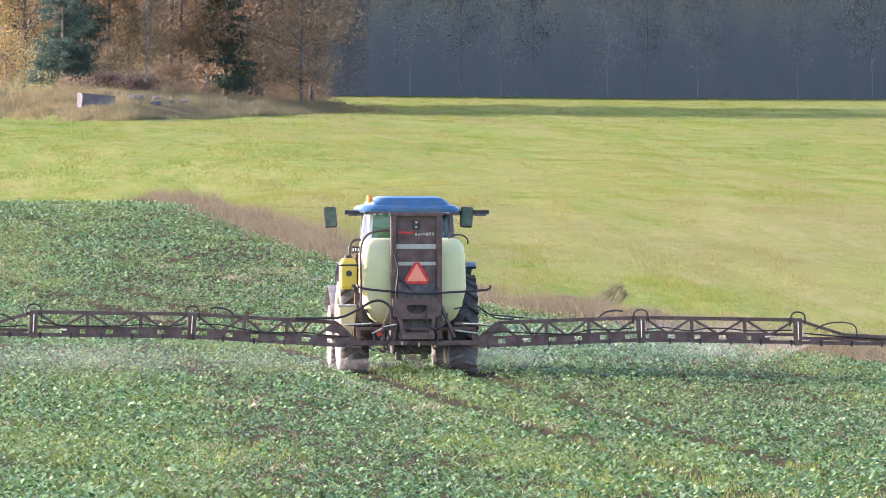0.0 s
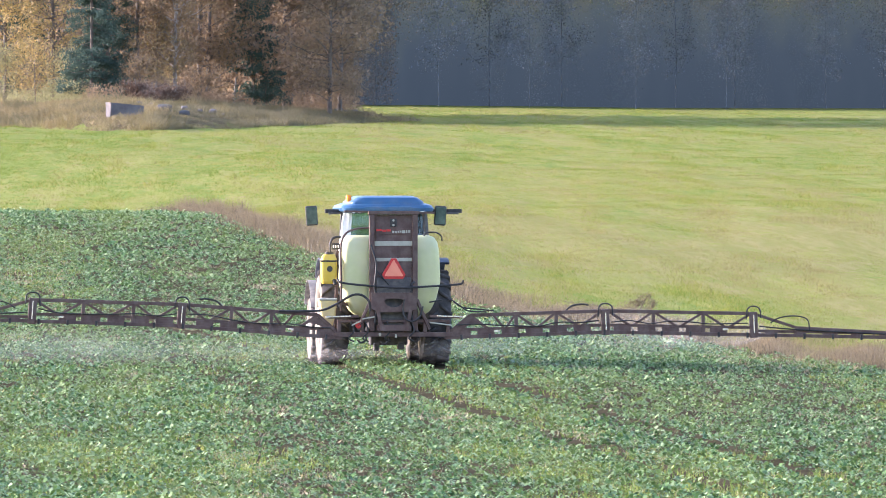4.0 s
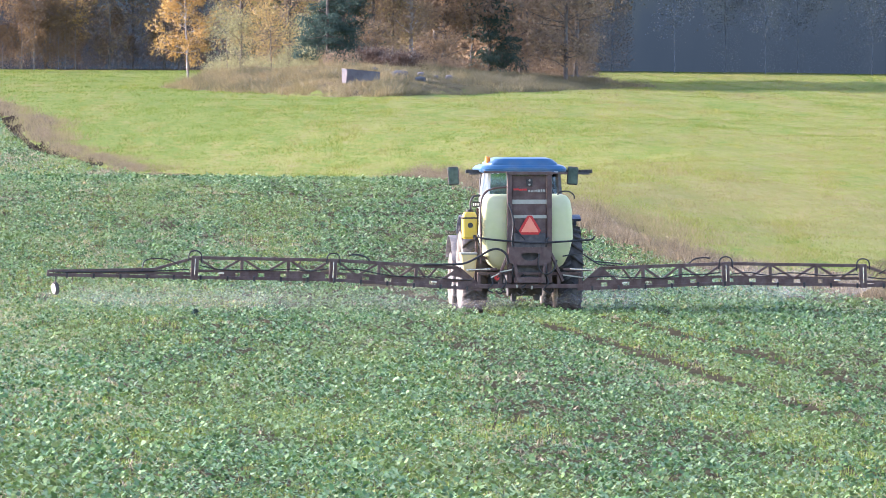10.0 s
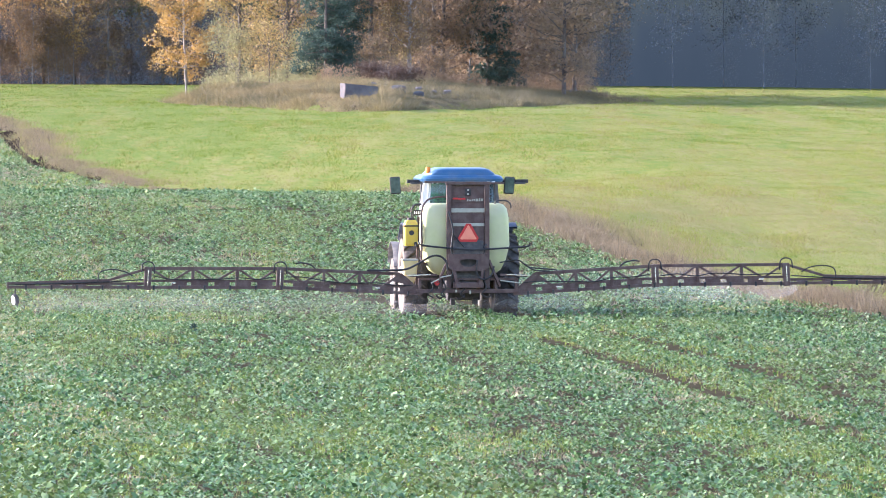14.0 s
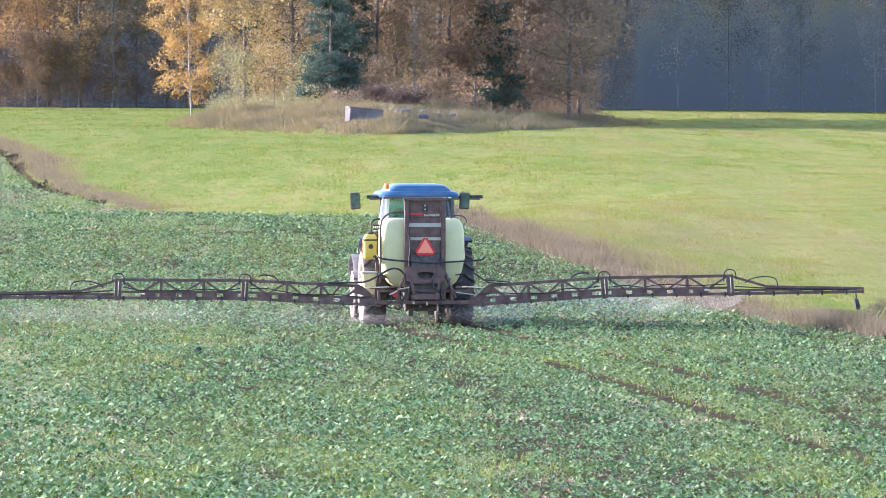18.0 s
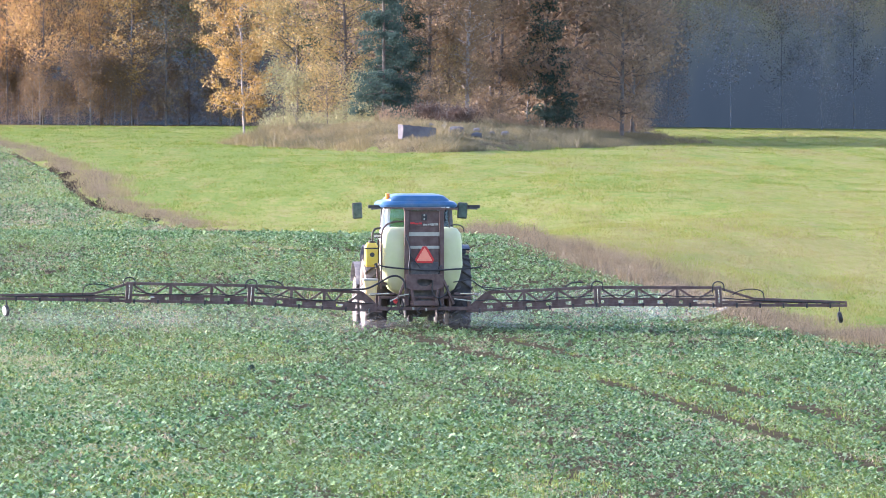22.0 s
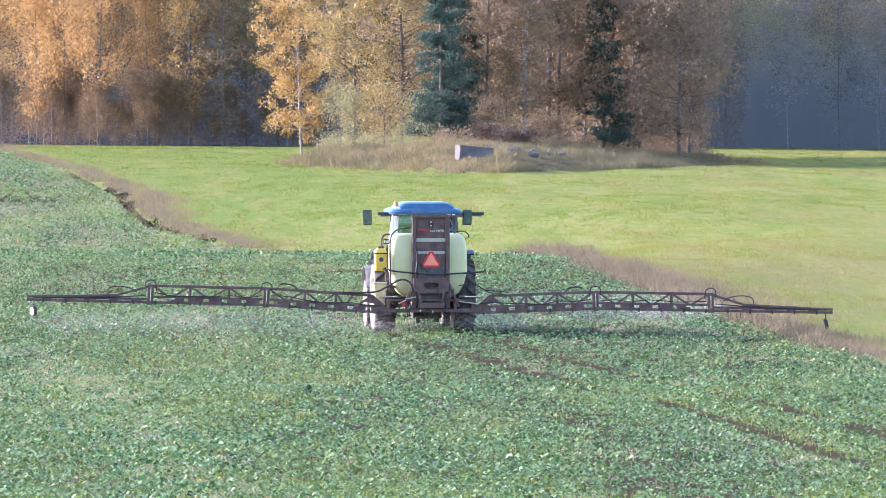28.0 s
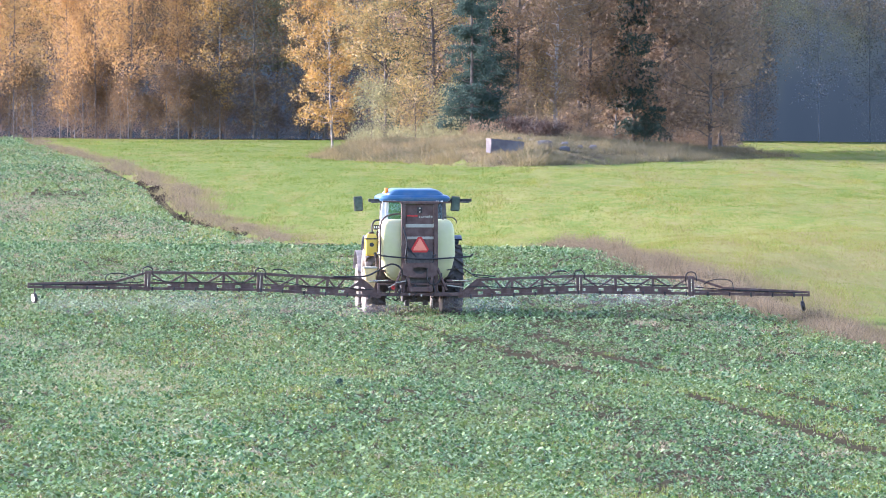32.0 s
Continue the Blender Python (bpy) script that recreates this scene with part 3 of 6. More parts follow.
def blades(rng, x, y, z, count, height, width, spread, lean=0.35):
    """Upright narrow blades, one triangle each."""
    n = len(x) * count
    X = np.repeat(x, count) + rng.normal(0, spread, n)
    Y = np.repeat(y, count) + rng.normal(0, spread, n)
    Z = np.repeat(z, count)
    H = np.repeat(height if np.ndim(height) else np.full(len(x), height), count) * rng.uniform(0.5, 1.25, n)
    a = rng.uniform(0, 2 * np.pi, n)
    w = np.repeat(width if np.ndim(width) else np.full(len(x), width), count) * rng.uniform(0.6, 1.4, n)
    dx, dy = np.cos(a) * w / 2, np.sin(a) * w / 2
    tip = np.stack([X + rng.normal(0, lean, n) * H, Y + rng.normal(0, lean, n) * H, Z + H], -1)
    V = np.stack([np.stack([X - dx, Y - dy, Z - 0.01], -1), np.stack([X + dx, Y + dy, Z - 0.01], -1), tip], 1).reshape(-1, 3)
    return V, np.arange(n * 3).reshape(-1, 3)


def in_rut(x, y):
    return (y < 295) * np.clip((296 - y) / 45, 0.3, 1) * (np.exp(-((x - path_x(y) + 0.92) / 0.28) ** 4) + np.exp(-((x - path_x(y) - 0.92) / 0.28) ** 4))


def stuff(name, V, F, mat, label, category):
    return tagged(new(name, mesh_of(name, V, F, mat)), label, category, kind="stuff")


def stack(pairs):
    V, F, n = [], [], 0
    for v, f in pairs:
        V.append(v)
        F.append(f + n)
        n += len(v)
    return np.concatenate(V), np.concatenate(F)


def build_crop():
    rng = np.random.default_rng(11)
    left = lambda y: -0.0375 * y - 1.0
    right = lambda y: np.minimum(edge_x(y) - 0.2 - 0.5 * (y > 500) * (y < 700), 0.0725 * y + 1.5)
    out, weeds, straws = [], [], []
    for y0, y1, dens, count, size in ((133, 152, 27, 6, 0.058), (152, 178, 26, 6, 0.050), (178, 230, 23, 6, 0.047), (230, 290, 17, 6, 0.053), (290, 368, 12, 6, 0.059),
                                      (470, 600, 6.5, 4, 0.078), (600, 760, 4.0, 4, 0.095), (760, 948, 2.4, 4, 0.115)):
        x, y = sown(rng, y0, y1, dens, left, right)
        thin = 0.5 * patches(x, y * 0.07, 1.6, 5) + 0.5 * patches(x, y * 0.2, 0.5, 6)
        keep = (rng.random(len(x)) < np.clip(2.6 * thin - 0.25, 0.58, 1)) & (in_rut(x, y) * (0.35 + 1.1 * patches(x, y * 0.25, 1.2, 9)) < rng.uniform(0.3, 1.0, len(x)))
        x, y = x[keep], y[keep]
        s = size * (0.82 + 0.45 * patches(x, y * 0.08, 2.0, 8)) * rng.uniform(0.7, 1.35, len(x))
        out.append(leaf_quads(rng, x, y, land(x, y), count, s, 0.85, 0.05, 0.95, spread=0.022, layer=2.1 * size))
        dens = min(dens, 20)
        big = 1.0 if y1 < 400 else 2.0
        if size:
            x, y = sown(rng, y0, y1, dens * 0.8, left, right)
            keep = (patches(x, y * 0.07, 2.4, 21) + 0.4 * patches(x, y * 0.2, 0.6, 22) + 0.22 * np.clip(-x / 4, 0, 1) > 0.84) & (in_rut(x, y) < 0.5)
            x, y = x[keep], y[keep]
            weeds.append(blades(rng, x, y, land(x, y), 4, 0.085 * big, 0.014 * big, 0.05))
            x, y = sown(rng, y0, y1, dens * 0.8, left, right)
            keep = ((patches(x, y * 0.08, 1.3, 31) * 0.6 + 0.8 * patches(x, y * 0.25, 0.4, 32) + 0.18 * np.clip(-x / 4, 0, 1) > (0.99 if y1 < 400 else 0.78)) | (rng.random(len(x)) < 0.07)) & (in_rut(x, y) < 0.4)
            x, y = x[keep], y[keep]
            straws.append(blades(rng, x, y, land(x, y) + 0.02, 4, 0.07 * big, 0.015 * big, 0.08, lean=0.9))
    # an older track, with straw and grass in it
    for seed, kept, list_, mark in ((36, 0.5, straws, 0.02), (37, 0.42, weeds, 0.0)):
        y = rng.uniform(150, 300, 5200)
        x = path_x(y) - 10.9 + rng.normal(0, 0.5, len(y))
        keep = patches(x, y * 0.2, 1.6, seed) > kept
        x, y = x[keep], y[keep]
        list_.append(blades(rng, x, y, land(x, y) + mark, 4, 0.075, 0.014, 0.08, lean=0.8))
    x, y = sown(rng, 133, 166, 13, left, right)
    keep = patches(x, y * 0.3, 1.1, 24) + 0.5 * patches(x, y, 0.35, 25) > 0.72
    weeds.append(blades(rng, x[keep], y[keep], land(x[keep], y[keep]), 7, 0.10, 0.012, 0.06))
    x, y = sown(rng, 133, 149, 4, left, right)
    keep = patches(x, y * 0.3, 0.9, 34) > 0.55
    straws.append(blades(rng, x[keep], y[keep], land(x[keep], y[keep]) + 0.03, 4, 0.09, 0.014, 0.08, lean=0.9))
    stuff("crop_plants", *stack(out), CROP_LEAF, "low blue-green oilseed rape plants covering the field", "crop")
    stuff("weed_grass", *stack(weeds), WEED_GRASS, "yellow-green grass weeds between the crop plants", "grass")
    stuff("straw_stubble", *stack(straws), STRAW, "pale straw stubble lying between the crop plants", "straw")


def build_meadow():
    rng = np.random.default_rng(12)
    left = lambda y: np.maximum(edge_x(y) + 0.6, -0.0375 * y - 1)
    right = lambda y: 0.0725 * y + 3.0
    out = {"dry": [], "plain": [], "lush": []}
    for y0, y1, dens, height, width in ((224, 262, 40, 0.034, 0.011), (262, 300, 36, 0.036, 0.012), (300, 380, 24, 0.038, 0.015), (380, 500, 13, 0.046, 0.019), (500, 700, 5.0, 0.058, 0.027), (700, 946, 1.6, 0.065, 0.04)):
        x, y = sown(rng, y0, y1, dens, left, right)
        tuft = patches(x, y * 0.06, 0.55 + y0 * 0.0008, 41)
        keep = (rng.random(len(x)) < 0.5 + 0.85 * tuft) & (mound_q(x, y) > 0.9)
        x, y, tuft = x[keep], y[keep], tuft[keep]
        h = height * (0.5 + 0.7 * patches(x, y * 0.05, 2.5, 42) + 2.3 * tuft ** 4)
        mood = meadow_mood(x, y) + rng.normal(0, 0.12, len(x))
        z = land(x, y)
        for key, mask in (("dry", mood > 0.60), ("lush", mood < 0.36), ("plain", (mood <= 0.60) & (mood >= 0.36))):
            out[key].append(blades(rng, x[mask], y[mask], z[mask], 3, h[mask], width * 1.2, 0.06 + y0 * 0.00008, lean=0.8))
    stuff("meadow_grass", *stack(out["plain"]), TURF, "mown yellow-green meadow grass with dry patches", "grass")
    stuff("meadow_grass", *stack(out["dry"]), DRY_TURF, "dry tan grass in the meadow", "grass")
    stuff("meadow_grass", *stack(out["lush"]), LUSH_TURF, "fresh green grass in the meadow", "grass")


def build_strip():
    """Dry weeds that follow the field's edge."""
    rng = np.random.default_rng(13)
    out, pale, heads = [], [], []
    for y0, y1, n, tall in ((195, 240, 7000, 0.55), (240, 290, 5500, 0.65), (290, 340, 5000, 0.75), (340, 390, 4200, 0.85), (465, 580, 6000, 0.62), (580, 700, 4000, 0.65), (700, 940, 3000, 0.7)):
        far = y0 > 400
        y = rng.uniform(y0, y1, n)
        broad = patches(y * 0, y, 14.0 if far else 9.0, 53)
        x = edge_x(y) + (0.55 if far else 0.1) + 0.5 * broad + rng.normal(0, 1, n) * (0.12 + 0.35 * broad)
        clump = (0.15 + 1.5 * patches(x * 0.8, y * (0.05 if far else 0.12), 0.55 if not far else 1.1, 51) ** 1.6) * (0.35 + 1.1 * patches(y * 0, y, np.maximum(5.0, y * 0.03), 52))
        clump *= np.clip(2.6 * patches(y * 0, y, 11.0, 54) - 0.5, 0.12, 1.1) if far else 1
        w = 0.006 + y * 0.00003
        kept = (patches(y * 0, y, 7.0, 55) + 0.5 * patches(x, y * 0.1, 0.8, 56) > 0.68) | (rng.random(n) < 0.12) if far else np.ones(n, dtype=bool)
        x, y, clump, broad = x[kept], y[kept], clump[kept], broad[kept]
        w, n = w[kept], int(kept.sum())
        out.append(blades(rng, x, y, land(x, y), 5, 0.42 * tall * clump, w, 0.14 if far else 0.09, lean=0.4))
        # seed heads
        head = rng.random(n) < 0.35
        hv, hf = crown_quads(rng, np.stack([x, y, land(x, y) + 0.36 * tall * clump], -1)[head], 0.06 + 0.10 * clump[head], 4, 0.016 + y0 * 0.00004)
        heads.append((hv, hf))
        x = edge_x(y) + 0.7 + (2.4 * (y < 250) + 1.7 * (y > 290) - 0.9 * far) * rng.random(n) ** 1.3 + rng.normal(0, 1, n) * (0.3 + 0.7 * broad)
        pale.append(blades(rng, x, y, land(x, y), 4, (0.24 if far else 0.15) * clump, w, 0.12, lean=0.6))
    for k, (y, off, size) in enumerate(((257, 2.0, 0.55), (256.5, 1.75, 0.42), (257.5, 2.25, 0.40))):
        weed = make_tree("tall_weed", "single tall dried brown weed on the field's edge", "weed", "tall weeds on the field's edge", DRY_WEED, DRY_WEED, 400 + k,
                         height=size, low=0.1, reach=size * 0.42, limbs=30, clump=0.08, per=14, leaf=0.02, trunk_r=0.005, kind="wisp", lean=(0.3, 0), twiggy=0.0)
        stand(weed, float(edge_x(y)) + off, y)
    thistle = make_tree("thistle", "dark green thistle standing alone in the crop", "weed", "", OLIVE_LEAF, NEEDLES, 431,
                        height=0.24, low=0.1, reach=0.05, limbs=14, clump=0.03, per=6, leaf=0.035, trunk_r=0.006, kind="wisp", twiggy=0.0)
    stand(thistle, -1.84, 216)
    dock = make_tree("dock_plant", "dark withered dock plant beside the crop's edge", "weed", "", BRUSH, BRUSH, 433,
                     height=0.22, low=0.05, reach=0.16, limbs=26, clump=0.07, per=14, leaf=0.035, trunk_r=0.006, kind="wisp", twiggy=0.0)
    stand(dock, 11.3, 258)
    # turned clods along the far part of the edge
    y = rng.uniform(515, 660, 600)
    y = y[patches(y * 0, y, 9.0, 57) > 0.5]
    x = edge_x(y) - 0.15 + rng.normal(0, 0.22, len(y))
    V, F = crown_quads(rng, np.stack([x, y, land(x, y) + 0.05], -1), np.full(len(y), 0.13), 12, 0.09)
    stuff("soil_clods", V, F, CLOD, "dark turned clods of earth along the field's edge", "soil")
    stuff("weed_strip", *stack(out), DRY_WEED, "brown dried tall weeds along the field's edge", "weeds")
    stuff("weed_heads", *stack(heads), WEED_HEAD, "pinkish-brown dried seed heads of the edge weeds", "weeds")
    stuff("pale_verge_grass", *stack(pale), PALE_GRASS, "pale dried grass beside the weeds on the field's edge", "grass")


build_ground()
build_crop()
build_meadow()


# ---- trees ----
def crown_quads(rng, centres, radii, per, size, flat=1.0, hang=1.0):
    """Small turned leaves scattered in clumps round the limb ends."""
    C = np.repeat(np.asarray(centres, dtype=float), per, axis=0)
    R = np.repeat(np.asarray(radii, dtype=float), per)
    n = len(C)
    d = rng.normal(0, 1, (n, 3))
    d /= np.linalg.norm(d, axis=1)[:, None] + 1e-9
    p = C + d * (R * rng.random(n) ** 0.45)[:, None] * np.array([1, 1, flat])
    a, b = rng.normal(0, 1, (n, 3)) * np.array([1, hang, 1]), rng.normal(0, 1, (n, 3)) * np.array([1, hang, 1])
    a /= np.linalg.norm(a, axis=1)[:, None] + 1e-9
    b = np.cross(a, b)
    b /= np.linalg.norm(b, axis=1)[:, None] + 1e-9
    s = (size * rng.uniform(0.5, 1.4, n))[:, None]
    V = np.stack([p - a * s * 0.6, p + b * s * 0.36, p + a * s * 0.6, p - b * s * 0.36], 1).reshape(-1, 3)
    return V, np.arange(n * 4).reshape(-1, 4)


def tree_shape(rng, height, low, reach, limbs, clump, per, leaf, lean=(0, 0), trunk_r=0.16, kind="round", twiggy=0.5):
    """Trunk with limbs, and crown, as arrays. kind: round, spire (conifer) or wisp (thin young tree)."""
    k = np.linspace(0, 1, 9)
    wob = np.cumsum(rng.normal(0, 0.06, (9, 2)), axis=0) * (height / 10)
    axis = np.stack([lean[0] * k + wob[:, 0] * k, lean[1] * k + wob[:, 1] * k, height * k - 0.25 * (k == 0)], -1)
    wood = [tube(axis, 0, 7, radii=trunk_r * (1.15 - k) + 0.015)]
    centres, radii = [], []
    for _ in range(limbs):
        t = low + (0.98 - low) * rng.random() ** (0.9 if kind != "spire" else 1.2)
        start = np.array([np.interp(t, k, axis[:, c]) for c in range(3)])
        a = rng.uniform(0, 2 * np.pi)
        u = (t - low) / (1 - low)
        if kind == "spire":
            far, rise = reach * (1.05 - u) * rng.uniform(0.7, 1.1), -0.12
        elif kind == "wisp":
            far, rise = reach * (0.45 + 0.75 * math.sin(math.pi * min(1, u + 0.12))) * rng.uniform(0.5, 1.1), 0.9
        else:
            far, rise = reach * (0.35 + 0.75 * math.sin(math.pi * min(1, 0.15 + u * 0.85))) * rng.uniform(0.5, 1.1), rng.uniform(0.1, 0.7)
        end = start + np.array([math.cos(a) * far, math.sin(a) * far, far * rise])
        mid = (start + end) / 2 + rng.normal(0, 0.08 * far, 3)
        wood.append(tube([start, mid, end], 0, 3, radii=np.linspace(trunk_r * 0.38 * (1.1 - 0.6 * t), min(0.012, trunk_r * 0.3), 3)))
        for f in (0.45, 0.75, 1.0):
            if rng.random() < 0.85:
                centres.append(start + (end - start) * f + rng.normal(0, 0.18, 3) * clump)
                radii.append(clump * rng.uniform(0.55, 1.15))
        for _ in range(int(3 * twiggy)):
            q = start + (end - start) * rng.uniform(0.4, 1)
            wood.append(tube([q, q + rng.normal(0, 0.35, 3) * clump + np.array([0, 0, 0.25])], 0.012, 3))
    return stack(wood), crown_quads(rng, centres, radii, per, leaf, 0.55 if kind == "spire" else 0.85)


def make_tree(name, label, category, group, bark, leafmat, seed, **shape):
    rng = np.random.default_rng(seed)
    (tv, tf), (cv, cf) = tree_shape(rng, **shape)
    root = tagged(new(name), label, category, group)
    part("trunk", mesh_of("trunk", tv, tf, bark, smooth=True), None, root)
    part("crown", mesh_of("crown", cv, cf, leafmat), None, root)
    return root


def stand(root, x, y, turn=0.0, size=1.0):
    root.matrix_basis = pose(x, y, land_at(x, y) - 0.05, 0, 0, turn) @ Matrix.Scale(size, 4)
    return root


def on_mound(x, y):
    """A place set back along the mound's slanting axis, in the same direction from the camera's spot."""
    back = y + 44 + float(mound_back(x))
    return x * back / y, back


def build_island():
    g = "trees on the mound"
    stand(make_tree("birch_tree", "leaning birch with white trunk and golden autumn leaves", "tree", g, BIRCH_BARK, GOLD_LEAF, 101,
                    height=14.5, low=0.10, reach=2.6, limbs=100, clump=0.66, per=88, leaf=0.112, lean=(-0.6, 0.5), trunk_r=0.055), -7.15, 792, size=1.08)
    for x, y, h, r, lo, seed, mat, lab in (
            (-3.4, 720, 13.0, 3.0, 0.08, 102, OCHRE_LEAF, "ochre-leaved tree among the mound's trees"),
            (-0.6, 726, 13.5, 3.2, 0.08, 103, OCHRE_LEAF, "ochre-leaved tree among the mound's trees"),
            (4.4, 724, 14.0, 3.0, 0.12, 104, RUST_LEAF, "half-bare tree with rust-brown leaves"),
            (6.6, 719, 13.0, 2.6, 0.16, 105, RUST_LEAF, "half-bare tree with rust-brown leaves"),
            (8.6, 722, 14.0, 3.2, 0.10, 106, RUST_LEAF, "half-bare tree with rust-brown leaves"),
            (13.4, 717, 14.5, 3.8, 0.06, 107, DUSK_LEAF, "broad oak with dull brown leaves"),
            (16.2, 714, 14.0, 3.8, 0.05, 108, DUSK_LEAF, "broad oak with dull brown leaves")):
        stand(make_tree("deciduous_tree", lab, "tree", g, BIRCH_BARK if seed == 105 else BARK, mat, seed,
                        height=h, low=lo, reach=r, limbs=70, clump=0.95, per=80, leaf=0.122, trunk_r=0.12), *on_mound(x, y))
    # the wood behind, falling back to the right; mostly hidden, added for its meadow shadow
    rng = np.random.default_rng(66)
    kinds = [make_tree("deciduous_tree", "broad oak with dull brown leaves", "tree", g, BARK, DUSK_LEAF, seed,
                       height=15.0, low=0.04, reach=3.8, limbs=70, clump=1.15, per=44, leaf=0.22, trunk_r=0.13) for seed in (141, 142, 143)]
    for k in range(25):
        y = 774 + 80 * k / 24
        x = rng.uniform(-3, 15) if k % 2 else rng.uniform(11, 16.5)
        x = x * y / 735
        m = pose(x, y, land_at(x, y) - 0.05, 0, 0, rng.uniform(0, 360)) @ Matrix.Scale(rng.uniform(0.9, 1.15), 4)
        if k < 3:
            kinds[k].matrix_basis = m
        else:
            copy_thing(kinds[k % 3], m)
    for x, y, h, r, seed in ((1.7, 717, 15.0, 1.9, 111), (2.6, 723, 13.0, 2.0, 113), (11.2, 716, 14.5, 2.0, 112)):
        stand(make_tree("spruce_tree", "dark blue-green spruce on the mound", "tree", g, BARK, NEEDLES, seed,
                        height=h, low=0.05, reach=r, limbs=120, clump=0.6, per=96, leaf=0.12, trunk_r=0.09, kind="spire"), *on_mound(x, y))
    stand(make_tree("birch_tree", "slanting half-bare birch beside a spruce", "tree", g, PALE_BARK, RUST_LEAF, 114,
                    height=13.0, low=0.35, reach=2.2, limbs=30, clump=0.7, per=40, leaf=0.12, lean=(1.3, 0), trunk_r=0.05), *on_mound(10.1, 721))
    for x, y, h, r, seed, mat in ((-3.4, 717, 3.4, 1.5, 121, OLIVE_LEAF), (-1.6, 716, 3.8, 1.6, 122, OCHRE_LEAF), (0.4, 717, 3.0, 1.3, 123, OLIVE_LEAF),
                                  (-4.2, 718, 4.2, 1.5, 124, OLIVE_LEAF), (4.6, 716, 2.6, 1.0, 125, RUST_LEAF), (8.0, 717, 1.6, 1.5, 126, RUST_LEAF),
                                  (13.0, 715, 3.0, 1.6, 127, DUSK_LEAF), (16.4, 717, 3.4, 1.8, 128, DUSK_LEAF), (5.6, 722, 4.5, 2.0, 129, OCHRE_LEAF),
                                  (11.9, 714, 1.5, 1.0, 130, NEEDLES)):
        stand(make_tree("shrub", "leafy autumn shrub under the mound's trees", "shrub", "shrubs on the mound", BARK, mat, seed,
                        height=h, low=0.02, reach=r, limbs=40, clump=0.8, per=26 if x < 12 else 60, leaf=0.09, trunk_r=0.03, kind="wisp"), *on_mound(x, y))
    # tall grass, thickest along the front, in tussocks with nodding heads
    rng = np.random.default_rng(61)
    n = 19000
    a, q = np.where(rng.random(n) < 0.8, rng.uniform(np.pi, 2 * np.pi, n), rng.uniform(0, 2 * np.pi, n)), np.sqrt(rng.uniform(0.0, 1.08, n))
    x = MOUND[0] + MOUND[2] * q * np.cos(a)
    y = MOUND[1] + mound_back(x) + MOUND[3] * q * np.sin(a)
    h = 0.6 * (0.12 + 1.4 * patches(x, y * 0.4, 0.9, 62) ** 2) * (0.45 + 0.9 * patches(x, y * 0.2, 3.0, 64)) * np.clip(1.15 - 0.04 * (x - 4), 0.5, 1.0)
    # dark tussocks increase to the right, painting in the trees' shade
    tuft = patches(x, y * 0.4, 1.7, 63) + rng.normal(0, 0.1, n) - 0.35 * np.clip((x - 4) / 6, 0, 1)
    for mask, mat, label in ((tuft > 0.42, MOUND_GRASS, "tall pale dry grass on the mound under the trees"), (tuft <= 0.42, MOUND_GREEN, "dull olive grass tussocks, thicker where shade is painted on the mound")):
        V, F = blades(rng, x[mask], y[mask], land(x[mask], y[mask]), 8, h[mask], 0.03, 0.22, lean=0.7)
        stuff("mound_grass", V, F, mat, label, "grass")
    n = 1900
    x = rng.uniform(-6.0, 19.5, n)
    c = np.stack([x, MOUND[1] + mound_back(x) + rng.uniform(4, 26, n), (0.5 + 1.6 * patches(x, x * 0, 1.8, 67)) * rng.random(n) ** 1.3], -1)
    c[:, 2] += land(c[:, 0], c[:, 1])
    for mask, mat, label in ((c[:, 0] < 1.5, OLIVE_LEAF, "olive undergrowth beneath the mound's trees"), (c[:, 0] >= 1.5, DUSK_LEAF, "dim brown undergrowth beneath the mound's trees")):
        V, F = crown_quads(rng, c[mask], np.full(mask.sum(), 0.55), 30, 0.10)
        stuff("undergrowth", V, F, mat, label, "undergrowth")
    x, y = rng.uniform(19.2, 23.0, 150), rng.uniform(782, 796, 150)
    V, F = blades(rng, x, y, land(x, y), 4, 0.75 * patches(x, y * 0.2, 0.7, 65), 0.035, 0.12, lean=0.45)
    stuff("dark_weeds", V, F, DRY_WEED, "dark bare weed stalks at the foot of the mound", "weeds")


def rock(name, sx, sy, sz, seed, mat, label, x, y, turn=0.0, sink=0.1):
    rng = np.random.default_rng(seed)
    bm = bmesh.new()
    bmesh.ops.create_icosphere(bm, subdivisions=2, radius=1)
    for v in bm.verts:
        d = v.co.normalized()
        m = max(abs(d.x), abs(d.y), abs(d.z))
        v.co = d * (0.35 + 0.65 / m) * 0.62
        v.co += Vector(rng.normal(0, 0.035, 3))
        v.co = Vector((v.co.x * sx, v.co.y * sy, v.co.z * sz))
    me = bpy.data.meshes.new(name)
    bm.to_mesh(me)
    bm.free()
    me.materials.append(mat)
    ob = tagged(new(name, me), label, "rock")
    ob.matrix_basis = pose(x, y, land_at(x, y) + sz * 0.62 - sink, 0, 0, turn)
    return ob


